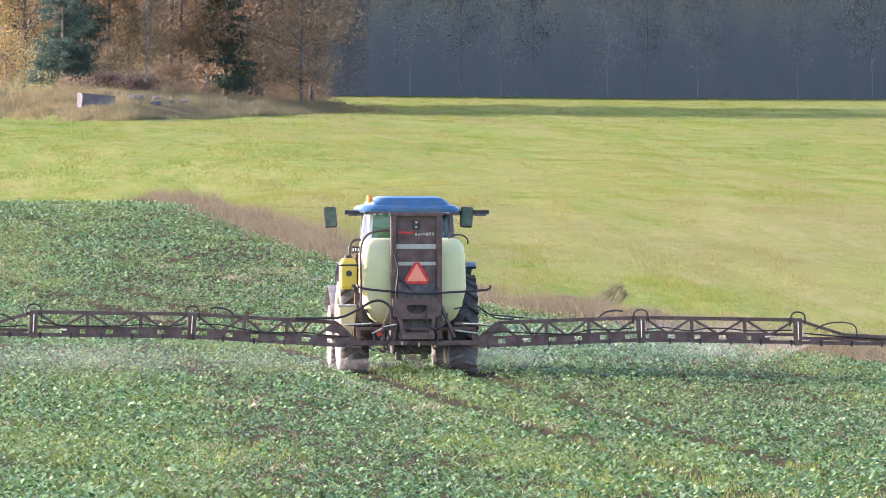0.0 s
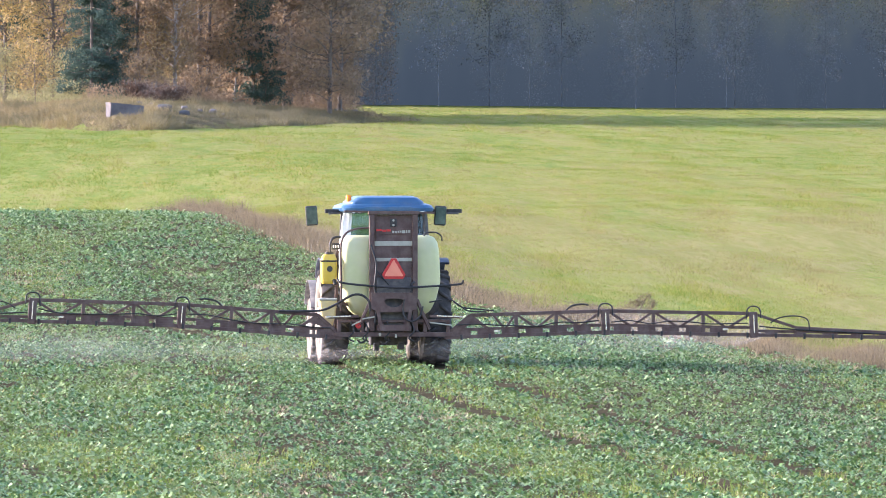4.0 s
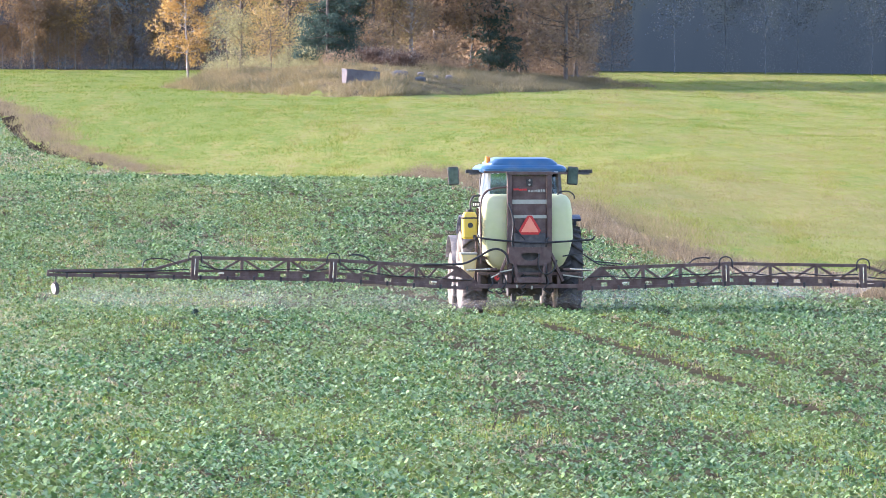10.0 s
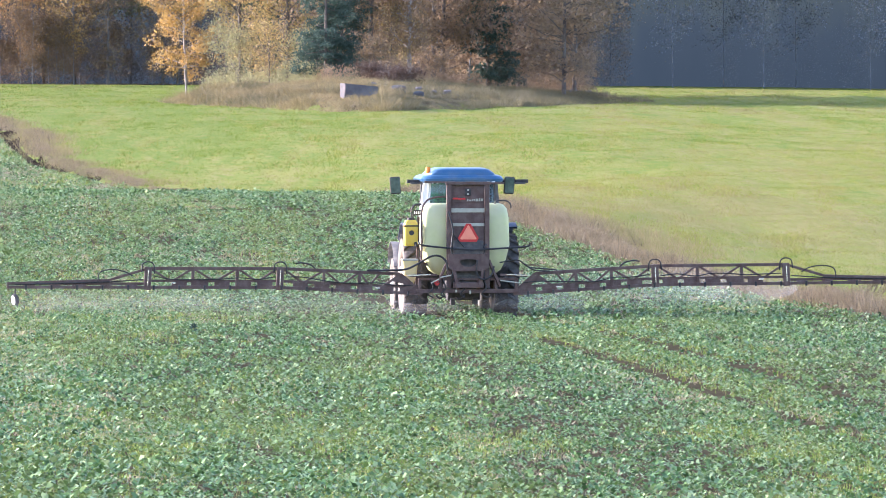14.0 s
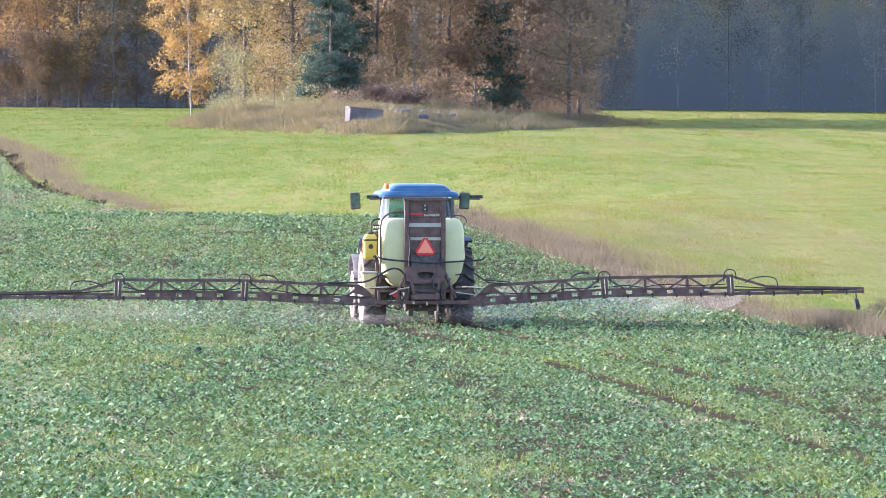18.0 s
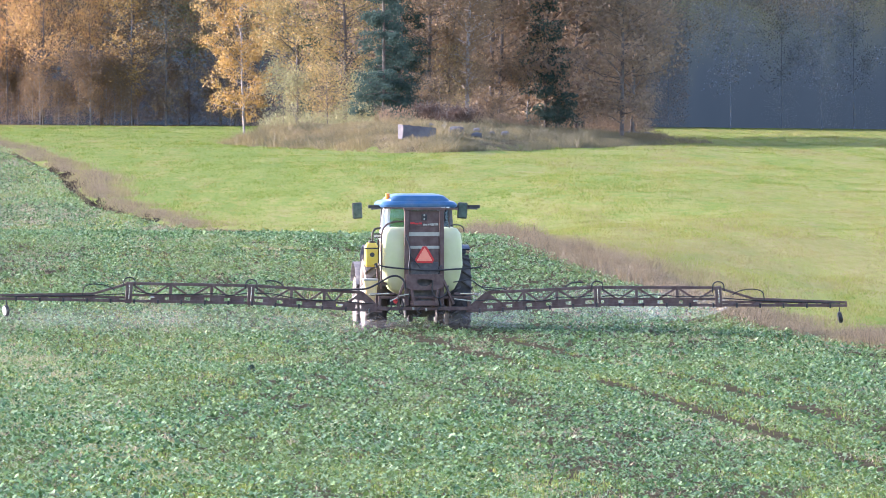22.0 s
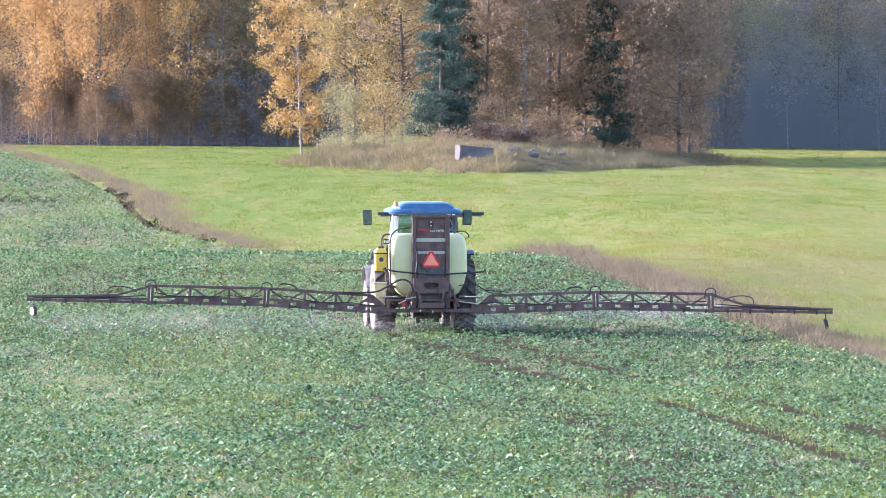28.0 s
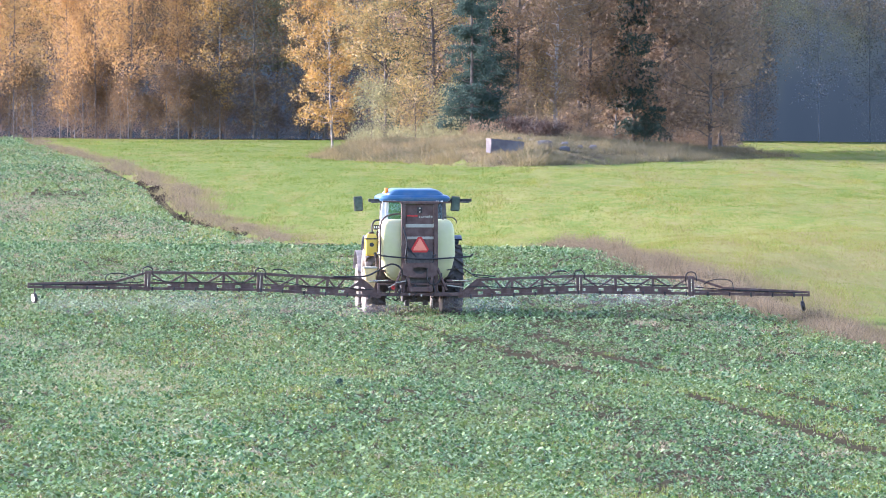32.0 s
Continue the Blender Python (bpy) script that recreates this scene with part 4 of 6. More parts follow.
def build_stones():
    slab = loft([rounded_ring(-1.05, 1.05, -0.36, 0.36, z, 0.06, 2) for z in (-0.3, 0.56, 0.76)], caps=True)
    for v in slab.verts:
        v.co.x += 0.05 * math.sin(v.co.z * 5 + v.co.y * 3)
        v.co.z -= 0.11 * (v.co.x + 1.05) * (v.co.z > 0.7)
    me = bpy.data.meshes.new("stone_slab")
    slab.to_mesh(me)
    slab.free()
    me.materials.append(PALE_STONE)
    ob = tagged(new("stone_slab", me), "pale grey upright stone slab standing in tall grass", "stone slab")
    ob.matrix_basis = pose(3.65, 716.0, land_at(3.65, 716.0) + 0.12, 0, 0, 20)
    rock("boulder", 0.8, 0.7, 0.5, 71, STONE, "grey boulder under the trees", 6.0, 722, sink=0.1)
    rock("boulder", 0.5, 0.5, 0.35, 72, STONE, "grey boulder under the trees", 7.2, 722)
    pile = make_tree("brush_pile", "low dark heap of cut brushwood under the trees", "brushwood", "", BARK, BRUSH, 76,
                     height=0.85, low=0.02, reach=1.25, limbs=60, clump=0.35, per=22, leaf=0.07, trunk_r=0.02, twiggy=1.0)
    stand(pile, 4.7, 752)
    heap = make_tree("brush_pile", "long dark heap of cut brushwood beside stones", "brushwood", "", BARK, BRUSH, 77,
                     height=0.7, low=0.02, reach=1.7, limbs=70, clump=0.32, per=22, leaf=0.07, trunk_r=0.02, twiggy=1.0)
    stand(heap, 6.4, 748)
    for k, (x, y, s) in enumerate(((3.2, 736, 0.22), (4.6, 735, 0.30), (5.3, 734, 0.24), (7.3, 731, 0.34), (8.2, 730, 0.28), (9.0, 731, 0.38), (9.6, 730, 0.22))):
        rock("mound_stone", s, s * 0.8, s * 0.6, 90 + k, PALE_STONE, "pale grey stone in the grass on the mound", x, y, sink=0.0)
    for k, (x, y, s) in enumerate(((17.6, 792, 0.30), (18.0, 793, 0.42), (18.4, 793, 0.26), (19.0, 794, 0.40), (19.4, 795, 0.32))):
        rock("field_stone", s, s * 0.8, s * 0.5, 80 + k, PALE_STONE, "pale sunlit field stone at the mound's end", x, y, sink=0.02)


def build_forest():
    g = "trees of the forest edge"
    rng = np.random.default_rng(91)
    made = {}
    kinds = {
        "orange": ("aspen_tree", "slender young tree with orange autumn leaves", BARK, ORANGE_LEAF, dict(height=13, low=0.10, reach=1.8, limbs=70, clump=0.9, per=32, leaf=0.13, trunk_r=0.03, kind="wisp")),
        "gold": ("birch_tree", "slender birch with golden autumn leaves", PALE_BARK, GOLD_LEAF, dict(height=13, low=0.14, reach=1.9, limbs=66, clump=0.9, per=32, leaf=0.135, trunk_r=0.033, kind="wisp")),
        "rust": ("deciduous_tree", "forest tree with rust-brown leaves", BARK, RUST_LEAF, dict(height=14, low=0.05, reach=2.4, limbs=60, clump=0.95, per=28, leaf=0.155, trunk_r=0.08)),
        "olive": ("deciduous_tree", "forest tree with olive crown and bare lower trunk", BARK, OLIVE_LEAF, dict(height=12.5, low=0.42, reach=2.2, limbs=48, clump=0.8, per=28, leaf=0.16, trunk_r=0.05)),
        "bare": ("bare_tree", "bare forest tree, tinted blue-grey as haze", HAZED_BARK, HAZED_TWIGS, dict(height=12, low=0.2, reach=1.7, limbs=60, clump=0.8, per=30, leaf=0.09, trunk_r=0.022, twiggy=1.0)),
        "bush": ("shrub", "dim brown young growth along the forest edge", PALE_BARK, GROWTH_LEAF, dict(height=4.6, low=0.03, reach=1.3, limbs=46, clump=0.7, per=40, leaf=0.085, trunk_r=0.018, kind="wisp")),
        "spruce": ("spruce_tree", "dark spruce in the forest edge", BARK, NEEDLES, dict(height=17, low=0.04, reach=2.3, limbs=100, clump=0.6, per=18, leaf=0.34, trunk_r=0.14, kind="spire")),
    }
    for key, (name, label, bark, leaf, shape) in kinds.items():
        made[key] = [make_tree(name, label, "shrub" if key == "bush" else "tree", g, bark, leaf, 200 + 7 * k + len(key), **shape) for k in range(2)]
    used = set()

    def plant(key, x, y, size):
        root = made[key][int(rng.integers(2))]
        m = pose(x, y, land_at(x, y) - 0.05, 0, 0, rng.uniform(0, 360)) @ Matrix.Scale(size, 4)
        if root not in used:
            used.add(root)
            root.matrix_basis = m
        else:
            copy_thing(root, m)

    for row, (y0, step) in enumerate(((3, 2.6), (9, 4.2))):
        x = -40.0 + row
        while x < 84:
            if x < -25:
                key = "gold" if rng.random() < 0.3 else "orange"
            elif x < -14:
                key = rng.choice(["orange", "rust", "orange", "rust", "gold"])
            elif x < -8:
                key = rng.choice(["olive", "rust", "orange", "rust"])
            elif x < 22:
                key = rng.choice(["rust", "olive", "bare", "spruce"])
            else:
                key = "bare"
            near = -38 if (x < -30.5 and row == 0) else 0
            plant(key, x + rng.uniform(-0.8, 0.8), float(woods_y(x)) + y0 + near + rng.uniform(-1.2, 1.2), rng.uniform(0.85, 1.2))
            x += step * rng.uniform(0.6, 1.4) * (2.2 if x > 22 else 2.0 if x > -5 else 1.0)
    x = -40.0
    while x < -6:
        plant("bush", x, float(woods_y(x)) + rng.uniform(0.5, 7) - (36 if x < -31 else 0), rng.uniform(0.6, 1.25) * (1.0 if x < -18 else 0.75))
        x += rng.uniform(0.5, 1.5) * (1.0 if x < -18 else 1.7)
    for key, roots in made.items():
        for root in roots:
            if root not in used:
                plant(key, 60 + rng.uniform(-5, 20), 975, 1.0)
    # the closed woods behind, to the left; dull low leaves paint shade and haze
    n = 22000
    c = np.stack([rng.uniform(-46, 26, n), rng.uniform(8, 14.5, n), 15 * rng.random(n) ** 0.9], -1)
    c[:, 1] += woods_y(c[:, 0])
    high = c[:, 2].copy()
    c[:, 2] += land(c[:, 0], c[:, 1])
    warm = (c[:, 0] + rng.normal(0, 3, n) < -9) & (high > 3.2 + 2.5 * rng.random(n) + 2.5 * patches(c[:, 0], c[:, 0] * 0, 4.0, 96))
    for mask, mat, per, size, label in ((warm, ORANGE_LEAF, 12, 0.13, "orange autumn woods closing the view behind the forest edge"),
                                        (~warm & (high > 4.5), FLOOR_LEAF, 6, 0.15, "woods toned purplish-brown for shade and haze behind the forest edge"),
                                        (~warm & (high <= 4.5), FLOOR_LEAF, 24, 0.085, "lower woods toned purplish-brown for shade and haze behind the forest edge")):
        V, F = crown_quads(rng, c[mask], np.full(mask.sum(), 0.6), per, size)
        stuff("far_woods", V, F, mat, label, "woods")
    # glowing sheet painting haze into the gaps; its height also shades the trees
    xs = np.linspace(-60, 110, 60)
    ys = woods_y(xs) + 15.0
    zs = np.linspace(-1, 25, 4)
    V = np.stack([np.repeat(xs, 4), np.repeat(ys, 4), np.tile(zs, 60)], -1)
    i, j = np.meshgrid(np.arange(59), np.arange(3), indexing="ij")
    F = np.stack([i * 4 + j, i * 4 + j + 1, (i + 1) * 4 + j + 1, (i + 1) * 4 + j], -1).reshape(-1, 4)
    tagged(new("backdrop", mesh_of("backdrop", V, F, HAZE)), "glowing blue-grey sheet painted as hazy distance behind the woods", "backdrop", kind="structure")
    # the shaded wall of young growth to the right, painted haze-blue below tawny tops
    n = 9000
    c = np.stack([rng.uniform(15, 88, n), rng.uniform(949, 957, n), 15.0 * rng.random(n)], -1)
    c[:, 1] += 3.0 * (patches(c[:, 0], c[:, 2], 3.0, 95) - 0.5)
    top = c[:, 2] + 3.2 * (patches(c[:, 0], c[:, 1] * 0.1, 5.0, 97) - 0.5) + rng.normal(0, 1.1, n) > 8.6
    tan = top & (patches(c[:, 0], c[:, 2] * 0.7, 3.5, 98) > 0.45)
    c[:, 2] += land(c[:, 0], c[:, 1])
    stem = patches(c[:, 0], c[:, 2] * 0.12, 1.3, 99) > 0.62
    for mask, mat, per, size, label in ((~top & stem, HAZED_LEAF, 22, 0.058, "thicket coloured blue-grey as haze at the forest edge"), (top & ~tan, OLIVE_LEAF, 36, 0.085, "olive crowns above the shaded thicket"),
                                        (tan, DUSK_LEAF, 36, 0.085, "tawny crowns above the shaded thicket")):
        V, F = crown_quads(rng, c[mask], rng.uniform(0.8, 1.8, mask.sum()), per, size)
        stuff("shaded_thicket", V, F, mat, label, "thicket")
    n = 700
    c = np.stack([rng.uniform(-40, 20, n), rng.uniform(5, 13, n), 2.6 * rng.random(n) ** 1.4], -1)
    c[:, 1] += woods_y(c[:, 0])
    c[:, 2] += land(c[:, 0], c[:, 1])
    V, F = crown_quads(rng, c, np.full(n, 0.5), 16, 0.06)
    stuff("undergrowth", V, F, FLOOR_LEAF, "brown undergrowth along the forest edge", "undergrowth")


build_strip()
build_island()
build_stones()
build_forest()


# ---- tractor and sprayer: origin on the ground under the boom's middle, y forward ----
REAR_AXLE, FRONT_AXLE = 1.9, 4.45
REAR_R, FRONT_R = 0.86, 0.63
SINK = 0.20     # the wheels stand this far below the origin


def tyre_mesh(radius, width, rim):
    """A tyre about the local x axis."""
    prof = [(-0.38, rim), (-0.5, rim + 0.04), (-0.5, radius * 0.86), (-0.42, radius * 0.915), (0.0, radius * 0.935), (0.42, radius * 0.915), (0.5, radius * 0.86), (0.5, rim + 0.04), (0.38, rim)]
    n = 48
    V, F = [], []
    for k in range(n):
        a = 2 * math.pi * k / n
        V += [(p * width, r * math.cos(a), r * math.sin(a)) for p, r in prof]
    m = len(prof)
    for k in range(n):
        for j in range(m):
            F.append((k * m + j, k * m + (j + 1) % m, ((k + 1) % n) * m + (j + 1) % m, ((k + 1) % n) * m + j))
    flank = [1 if j in (1, 7, 0, 8) else 0 for _ in range(n) for j in range(m)]
    return mesh_of("tyre", V, F, [RUBBER, DUSTY], flank)


def lug_mesh(radius, width, side):
    """One slanting lug at the tyre's top."""
    V = []
    for s, shift in ((0.02, 0.0), (0.51, 0.20)):
        for da in (-0.035, 0.035):
            for r in (radius * 0.89 if s > 0.4 else radius * 0.92, radius):
                rr = r - (0.03 if s > 0.4 else 0)
                V.append((side * s * width, rr * math.cos(shift + da), rr * math.sin(shift + da)))
    F = [(0, 1, 3, 2), (4, 6, 7, 5), (0, 4, 5, 1), (2, 3, 7, 6), (1, 5, 7, 3), (0, 2, 6, 4)]
    return mesh_of("lug", V, F, RUBBER)


def rim_mesh(rim, width, side):
    bm = bmesh.new()
    m = Matrix.Rotation(radians(90), 4, "Y")
    disc(rim + 0.005, width * 0.72, m, bm, 32)
    disc(rim * 0.92, 0.02, Matrix.Translation((side * width * 0.37, 0, 0)) @ m, bm, 32)
    disc(rim * 0.42, 0.10, Matrix.Translation((side * width * 0.42, 0, 0)) @ m, bm, 20)
    for k in range(8):
        a = 2 * math.pi * k / 8
        disc(0.022, 0.05, Matrix.Translation((side * (width * 0.42 + 0.05), rim * 0.3 * math.cos(a), rim * 0.3 * math.sin(a))) @ m, bm, 8)
    return bm


def build_tractor():
    root = tagged(new("tractor"), "dusty blue farm tractor with cab driving through the crop", "tractor")
    wheels = []
    for side in (-1, 1):
        for y, r, w, rim, x, lugs in ((REAR_AXLE, REAR_R, 0.46, 0.44, 0.90, 20), (FRONT_AXLE, FRONT_R, 0.38, 0.31, 0.88, 17)):
            wheel = part("wheel", tyre_mesh(r, w, rim), None, root, "muddy lugged black tyre", at=pose(side * x, y, r - SINK))
            part("rim", rim_mesh(rim, w, side), RIM, wheel, "pale dusty wheel rim")
            shapes = [lug_mesh(r, w, -1), lug_mesh(r, w, 1)]
            for k in range(lugs * 2):
                part("lug", shapes[k % 2], None, wheel, at=Matrix.Rotation(math.pi * k / lugs, 4, "X"))
            wheels.append((wheel, r, Vector((side * x, y, r - SINK))))
    # chassis and axles
    part("chassis", box(-0.28, 0.28, 1.6, 5.0, 0.55, 1.0, 0.04), DARK_GREY, root)
    part("rear_axle", bar((-0.8, REAR_AXLE, REAR_R - SINK), (0.8, REAR_AXLE, REAR_R - SINK), 0.24, 0.24), DARK_GREY, root)
    part("front_axle", bar((-0.8, FRONT_AXLE, FRONT_R - SINK), (0.8, FRONT_AXLE, FRONT_R - SINK), 0.16, 0.16), DARK_GREY, root)
    # hood
    rings = [[(x * w, y, z0 + (z1 - z0) * v) for x, v in ((-1, 0), (-1, 0.75), (-0.7, 1), (0.7, 1), (1, 0.75), (1, 0))]
             for y, w, z0, z1 in ((2.75, 0.42, 0.95, 1.72), (3.8, 0.40, 0.95, 1.66), (4.9, 0.36, 0.95, 1.52), (5.1, 0.30, 0.98, 1.38))]
    part("hood", loft(rings), BLUE, root, "blue engine hood")
    part("exhaust_pipe", disc(0.05, 1.2, pose(0.46, 3.0, 2.05), None, 14), BLACK, root, "black exhaust pipe")
    # fenders
    for side in (-1, 1):
        V, F = [], []
        n = 14
        for k in range(n + 1):
            a = radians(40 + 74 * k / n)
            for w, r in ((0.62, REAR_R + 0.05), (1.13, REAR_R + 0.05), (1.13, REAR_R + 0.09), (0.62, REAR_R + 0.09)):
                V.append((side * w, REAR_AXLE + r * math.cos(a), REAR_R - SINK + 0.10 + r * math.sin(a)))
        for k in range(n):
            for j in range(4):
                F.append((k * 4 + j, k * 4 + (j + 1) % 4, (k + 1) * 4 + (j + 1) % 4, (k + 1) * 4 + j))
        F += [(0, 1, 2, 3), (n * 4 + 3, n * 4 + 2, n * 4 + 1, n * 4)]
        part("rear_fender", mesh_of("rear_fender", V, F, NAVY), None, root, "dark blue rear mudguard")
        V, F = [], []
        for k in range(n + 1):
            a = radians(25 + 135 * k / n)
            for w, r in ((0.68, FRONT_R + 0.07), (1.10, FRONT_R + 0.07), (1.10, FRONT_R + 0.10), (0.68, FRONT_R + 0.10)):
                V.append((side * w, FRONT_AXLE + r * math.cos(a), FRONT_R - SINK + 0.14 + r * math.sin(a)))
        for k in range(n):
            for j in range(4):
                F.append((k * 4 + j, k * 4 + (j + 1) % 4, (k + 1) * 4 + (j + 1) % 4, (k + 1) * 4 + j))
        F += [(0, 1, 2, 3), (n * 4 + 3, n * 4 + 2, n * 4 + 1, n * 4)]
        part("front_fender", mesh_of("front_fender", V, F, DARK_GREY), None, root, "dark front mudguard")
    # cab: floor, posts, panes, roof
    part("cab_floor", box(-0.74, 0.74, 1.15, 2.75, 1.05, 1.35, 0.03), DARK_GREY, root)
    lower = {(-1, 0): (-0.74, 1.12), (1, 0): (0.74, 1.12), (-1, 1): (-0.76, 1.95), (1, 1): (0.76, 1.95), (-1, 2): (-0.58, 2.75), (1, 2): (0.58, 2.75)}
    upper = {(-1, 0): (-0.66, 1.25), (1, 0): (0.66, 1.25), (-1, 1): (-0.70, 1.95), (1, 1): (0.70, 1.95), (-1, 2): (-0.60, 2.62), (1, 2): (0.60, 2.62)}
    for key in lower:
        (x0, y0), (x1, y1) = lower[key], upper[key]
        part("cab_post", bar((x0, y0, 1.3), (x1, y1, 2.56), 0.075, 0.075), WHITE if key == (-1, 0) else DARK_GREY, root)
    def pane(name, a, b):
        p = [(*lower[a], 1.36), (*lower[b], 1.36), (*upper[b], 2.54), (*upper[a], 2.54)]
        c = sum((Vector(q) for q in p), Vector()) / 4
        p = [c + (Vector(q) - c) * 0.95 for q in p]
        n = (p[1] - p[0]).cross(p[3] - p[0]).normalized() * 0.006
        ob = part(name, loft([p, [q + n for q in p]]), GLASS, root, "greenish cab window glass")
        ob.visible_shadow = False
    pane("rear_window", (-1, 0), (1, 0))
    pane("windscreen", (-1, 2), (1, 2))
    for side in (-1, 1):
        pane("side_window", (side, 0), (side, 1))
        pane("door_window", (side, 1), (side, 2))
    seat = part("driver_seat", box(-0.26, 0.26, 1.75, 2.2, 1.35, 1.72, 0.05), SEAT, root, "dark grey driver seat")
    part("backrest", box(-0.25, 0.25, 1.66, 1.78, 1.68, 2.3, 0.05), SEAT, seat)
    part("steering_wheel", mesh_of("steering_wheel", *tube([(0.19 * math.cos(a), 2.45 + 0.14 * math.sin(a), 1.95 + 0.13 * math.sin(a)) for a in np.linspace(0, 2 * math.pi, 21)], 0.016, 6), BLACK, smooth=True), None, root)
    rings = []
    for z, w, yb, yf, r in ((2.50, 0.75, 1.0, 2.78, 0.16), (2.53, 0.81, 0.94, 2.84, 0.20), (2.58, 0.82, 0.93, 2.85, 0.22), (2.63, 0.78, 0.97, 2.80, 0.22), (2.66, 0.70, 1.05, 2.72, 0.22)):
        rings.append(rounded_ring(-w, w, yb, yf, z, r, 5))
    roof = part("cab_roof", loft(rings), BLUE, root, "glossy blue cab roof", smooth=False)
    rings = [rounded_ring(-w, w, yb, yf, z, 0.12, 4) for z, w, yb, yf in ((2.62, 0.66, 1.03, 2.72), (2.69, 0.64, 1.05, 2.68), (2.765, 0.54, 1.11, 2.55), (2.795, 0.44, 1.25, 2.4))]
    part("roof_hatch", loft(rings), BLUE, roof, "raised blue middle of the roof")
    part("roof_recess", box(-0.42, 0.42, 0.928, 0.95, 2.545, 2.61, 0.02), BLUE, roof)
    part("beacon", disc(0.055, 0.12, pose(-0.64, 1.5, 2.75), None, 16, radius2=0.045), AMBER, roof, "orange warning beacon")
    for x in (-0.60, -0.5, 0.5, 0.60):
        lamp = part("work_lamp", disc(0.045, 0.06, pose(x, 0.98, 2.525, 90), None, 14), BLACK, roof)
        part("lens", disc(0.034, 0.01, pose(x, 0.947, 2.525, 90), None, 14), WHITE, lamp, "white work lamp lens")
    # mirrors on long arms
    for side in (-1, 1):
        reach = 1.06 if side < 0 else 1.34
        arm = part("mirror_arm", bar((side * 0.62, 1.5, 2.52), (side * reach, 1.45, 2.53), 0.06, 0.07), BLACK, root, "black mirror arm")
        part("arm_sleeve", bar((side * 0.62, 1.46, 2.50), (side * (reach - 0.06), 1.38, 2.485), 0.035, 0.035), DARK_GREY, arm)
        x = 0.96 if side > 0 else -1.30
        mirror = part("side_mirror", box(x - 0.105, x + 0.105, 1.36, 1.43, 2.275, 2.62, 0.03), BLACK, root, "dark mirror housing",
                      at=Matrix.Translation((x, 1.4, 2.47)) @ Matrix.Rotation(radians(4 * side), 4, "Y") @ Matrix.Translation((-x, -1.4, -2.47)))
        part("mirror_glass", box(x - 0.088, x + 0.088, -0.005, 0.005, -0.15, 0.15, 0.003), MIRROR, mirror, "mirror glass coloured green like a reflected field",
             at=pose(0, 0, 0) @ Matrix.Translation((0, 1.352, 2.448)) @ Matrix.Rotation(radians(4), 4, "X"))
    part("cab_quarter", loft([[(-0.86, 1.10, 1.60), (-0.68, 1.08, 1.60), (-0.60, 1.22, 2.51), (-0.74, 1.24, 2.51)],
                              [(-0.86, 1.40, 1.60), (-0.68, 1.28, 1.60), (-0.60, 1.36, 2.51), (-0.74, 1.48, 2.51)]]), WHITE, root, "white slanting panel at the left rear cab corner")
    plate = part("number_plate", box(-0.98, -0.80, 0.98, 1.0, 1.86, 1.97, 0.004), BLACK, root, "small dark plate with unreadable characters")
    for k in range(4):
        part("plate_mark", box(-0.965 + 0.042 * k, -0.945 + 0.042 * k, 0.974, 0.981, 1.89, 1.94, 0), WHITE, plate)
    pipe("guard_rail", [(-1.0, 1.0, 1.75), (-1.01, 1.0, 1.95), (-0.95, 1.0, 2.06), (-0.82, 1.05, 2.08)], 0.022, BLACK, root, "bent black grab rail")
    part("fuel_tank", box(-0.72, -0.42, 2.75, 3.6, 0.55, 1.05, 0.08, steps=3), BLACK, root, "black fuel tank")
    step = part("cab_step", box(-0.98, -0.66, 2.75, 3.05, 0.5, 0.54, 0.01), BLACK, root)
    part("cab_step", box(-0.92, -0.66, 2.75, 3.05, 0.82, 0.86, 0.01), BLACK, root)
    return root, wheels


# the boom's two wings, running outward from the hinge
HINGE_X, HINGE_Z = 1.0, 0.31
JOINTS = (0.0, 2.71, 5.30, 8.05)


def boom_low(r, kink):
    return 0.0 if r <= JOINTS[1] else -(r - JOINTS[1]) * kink


def boom_high(r, kink):
    if r <= JOINTS[2]:
        h = 0.40
    elif r <= 6.05:
        h = 0.40 - 0.23 * (r - JOINTS[2]) / 0.75
    else:
        h = 0.17 - 0.07 * (r - 6.05) / 2.0
    return boom_low(r, kink) + h


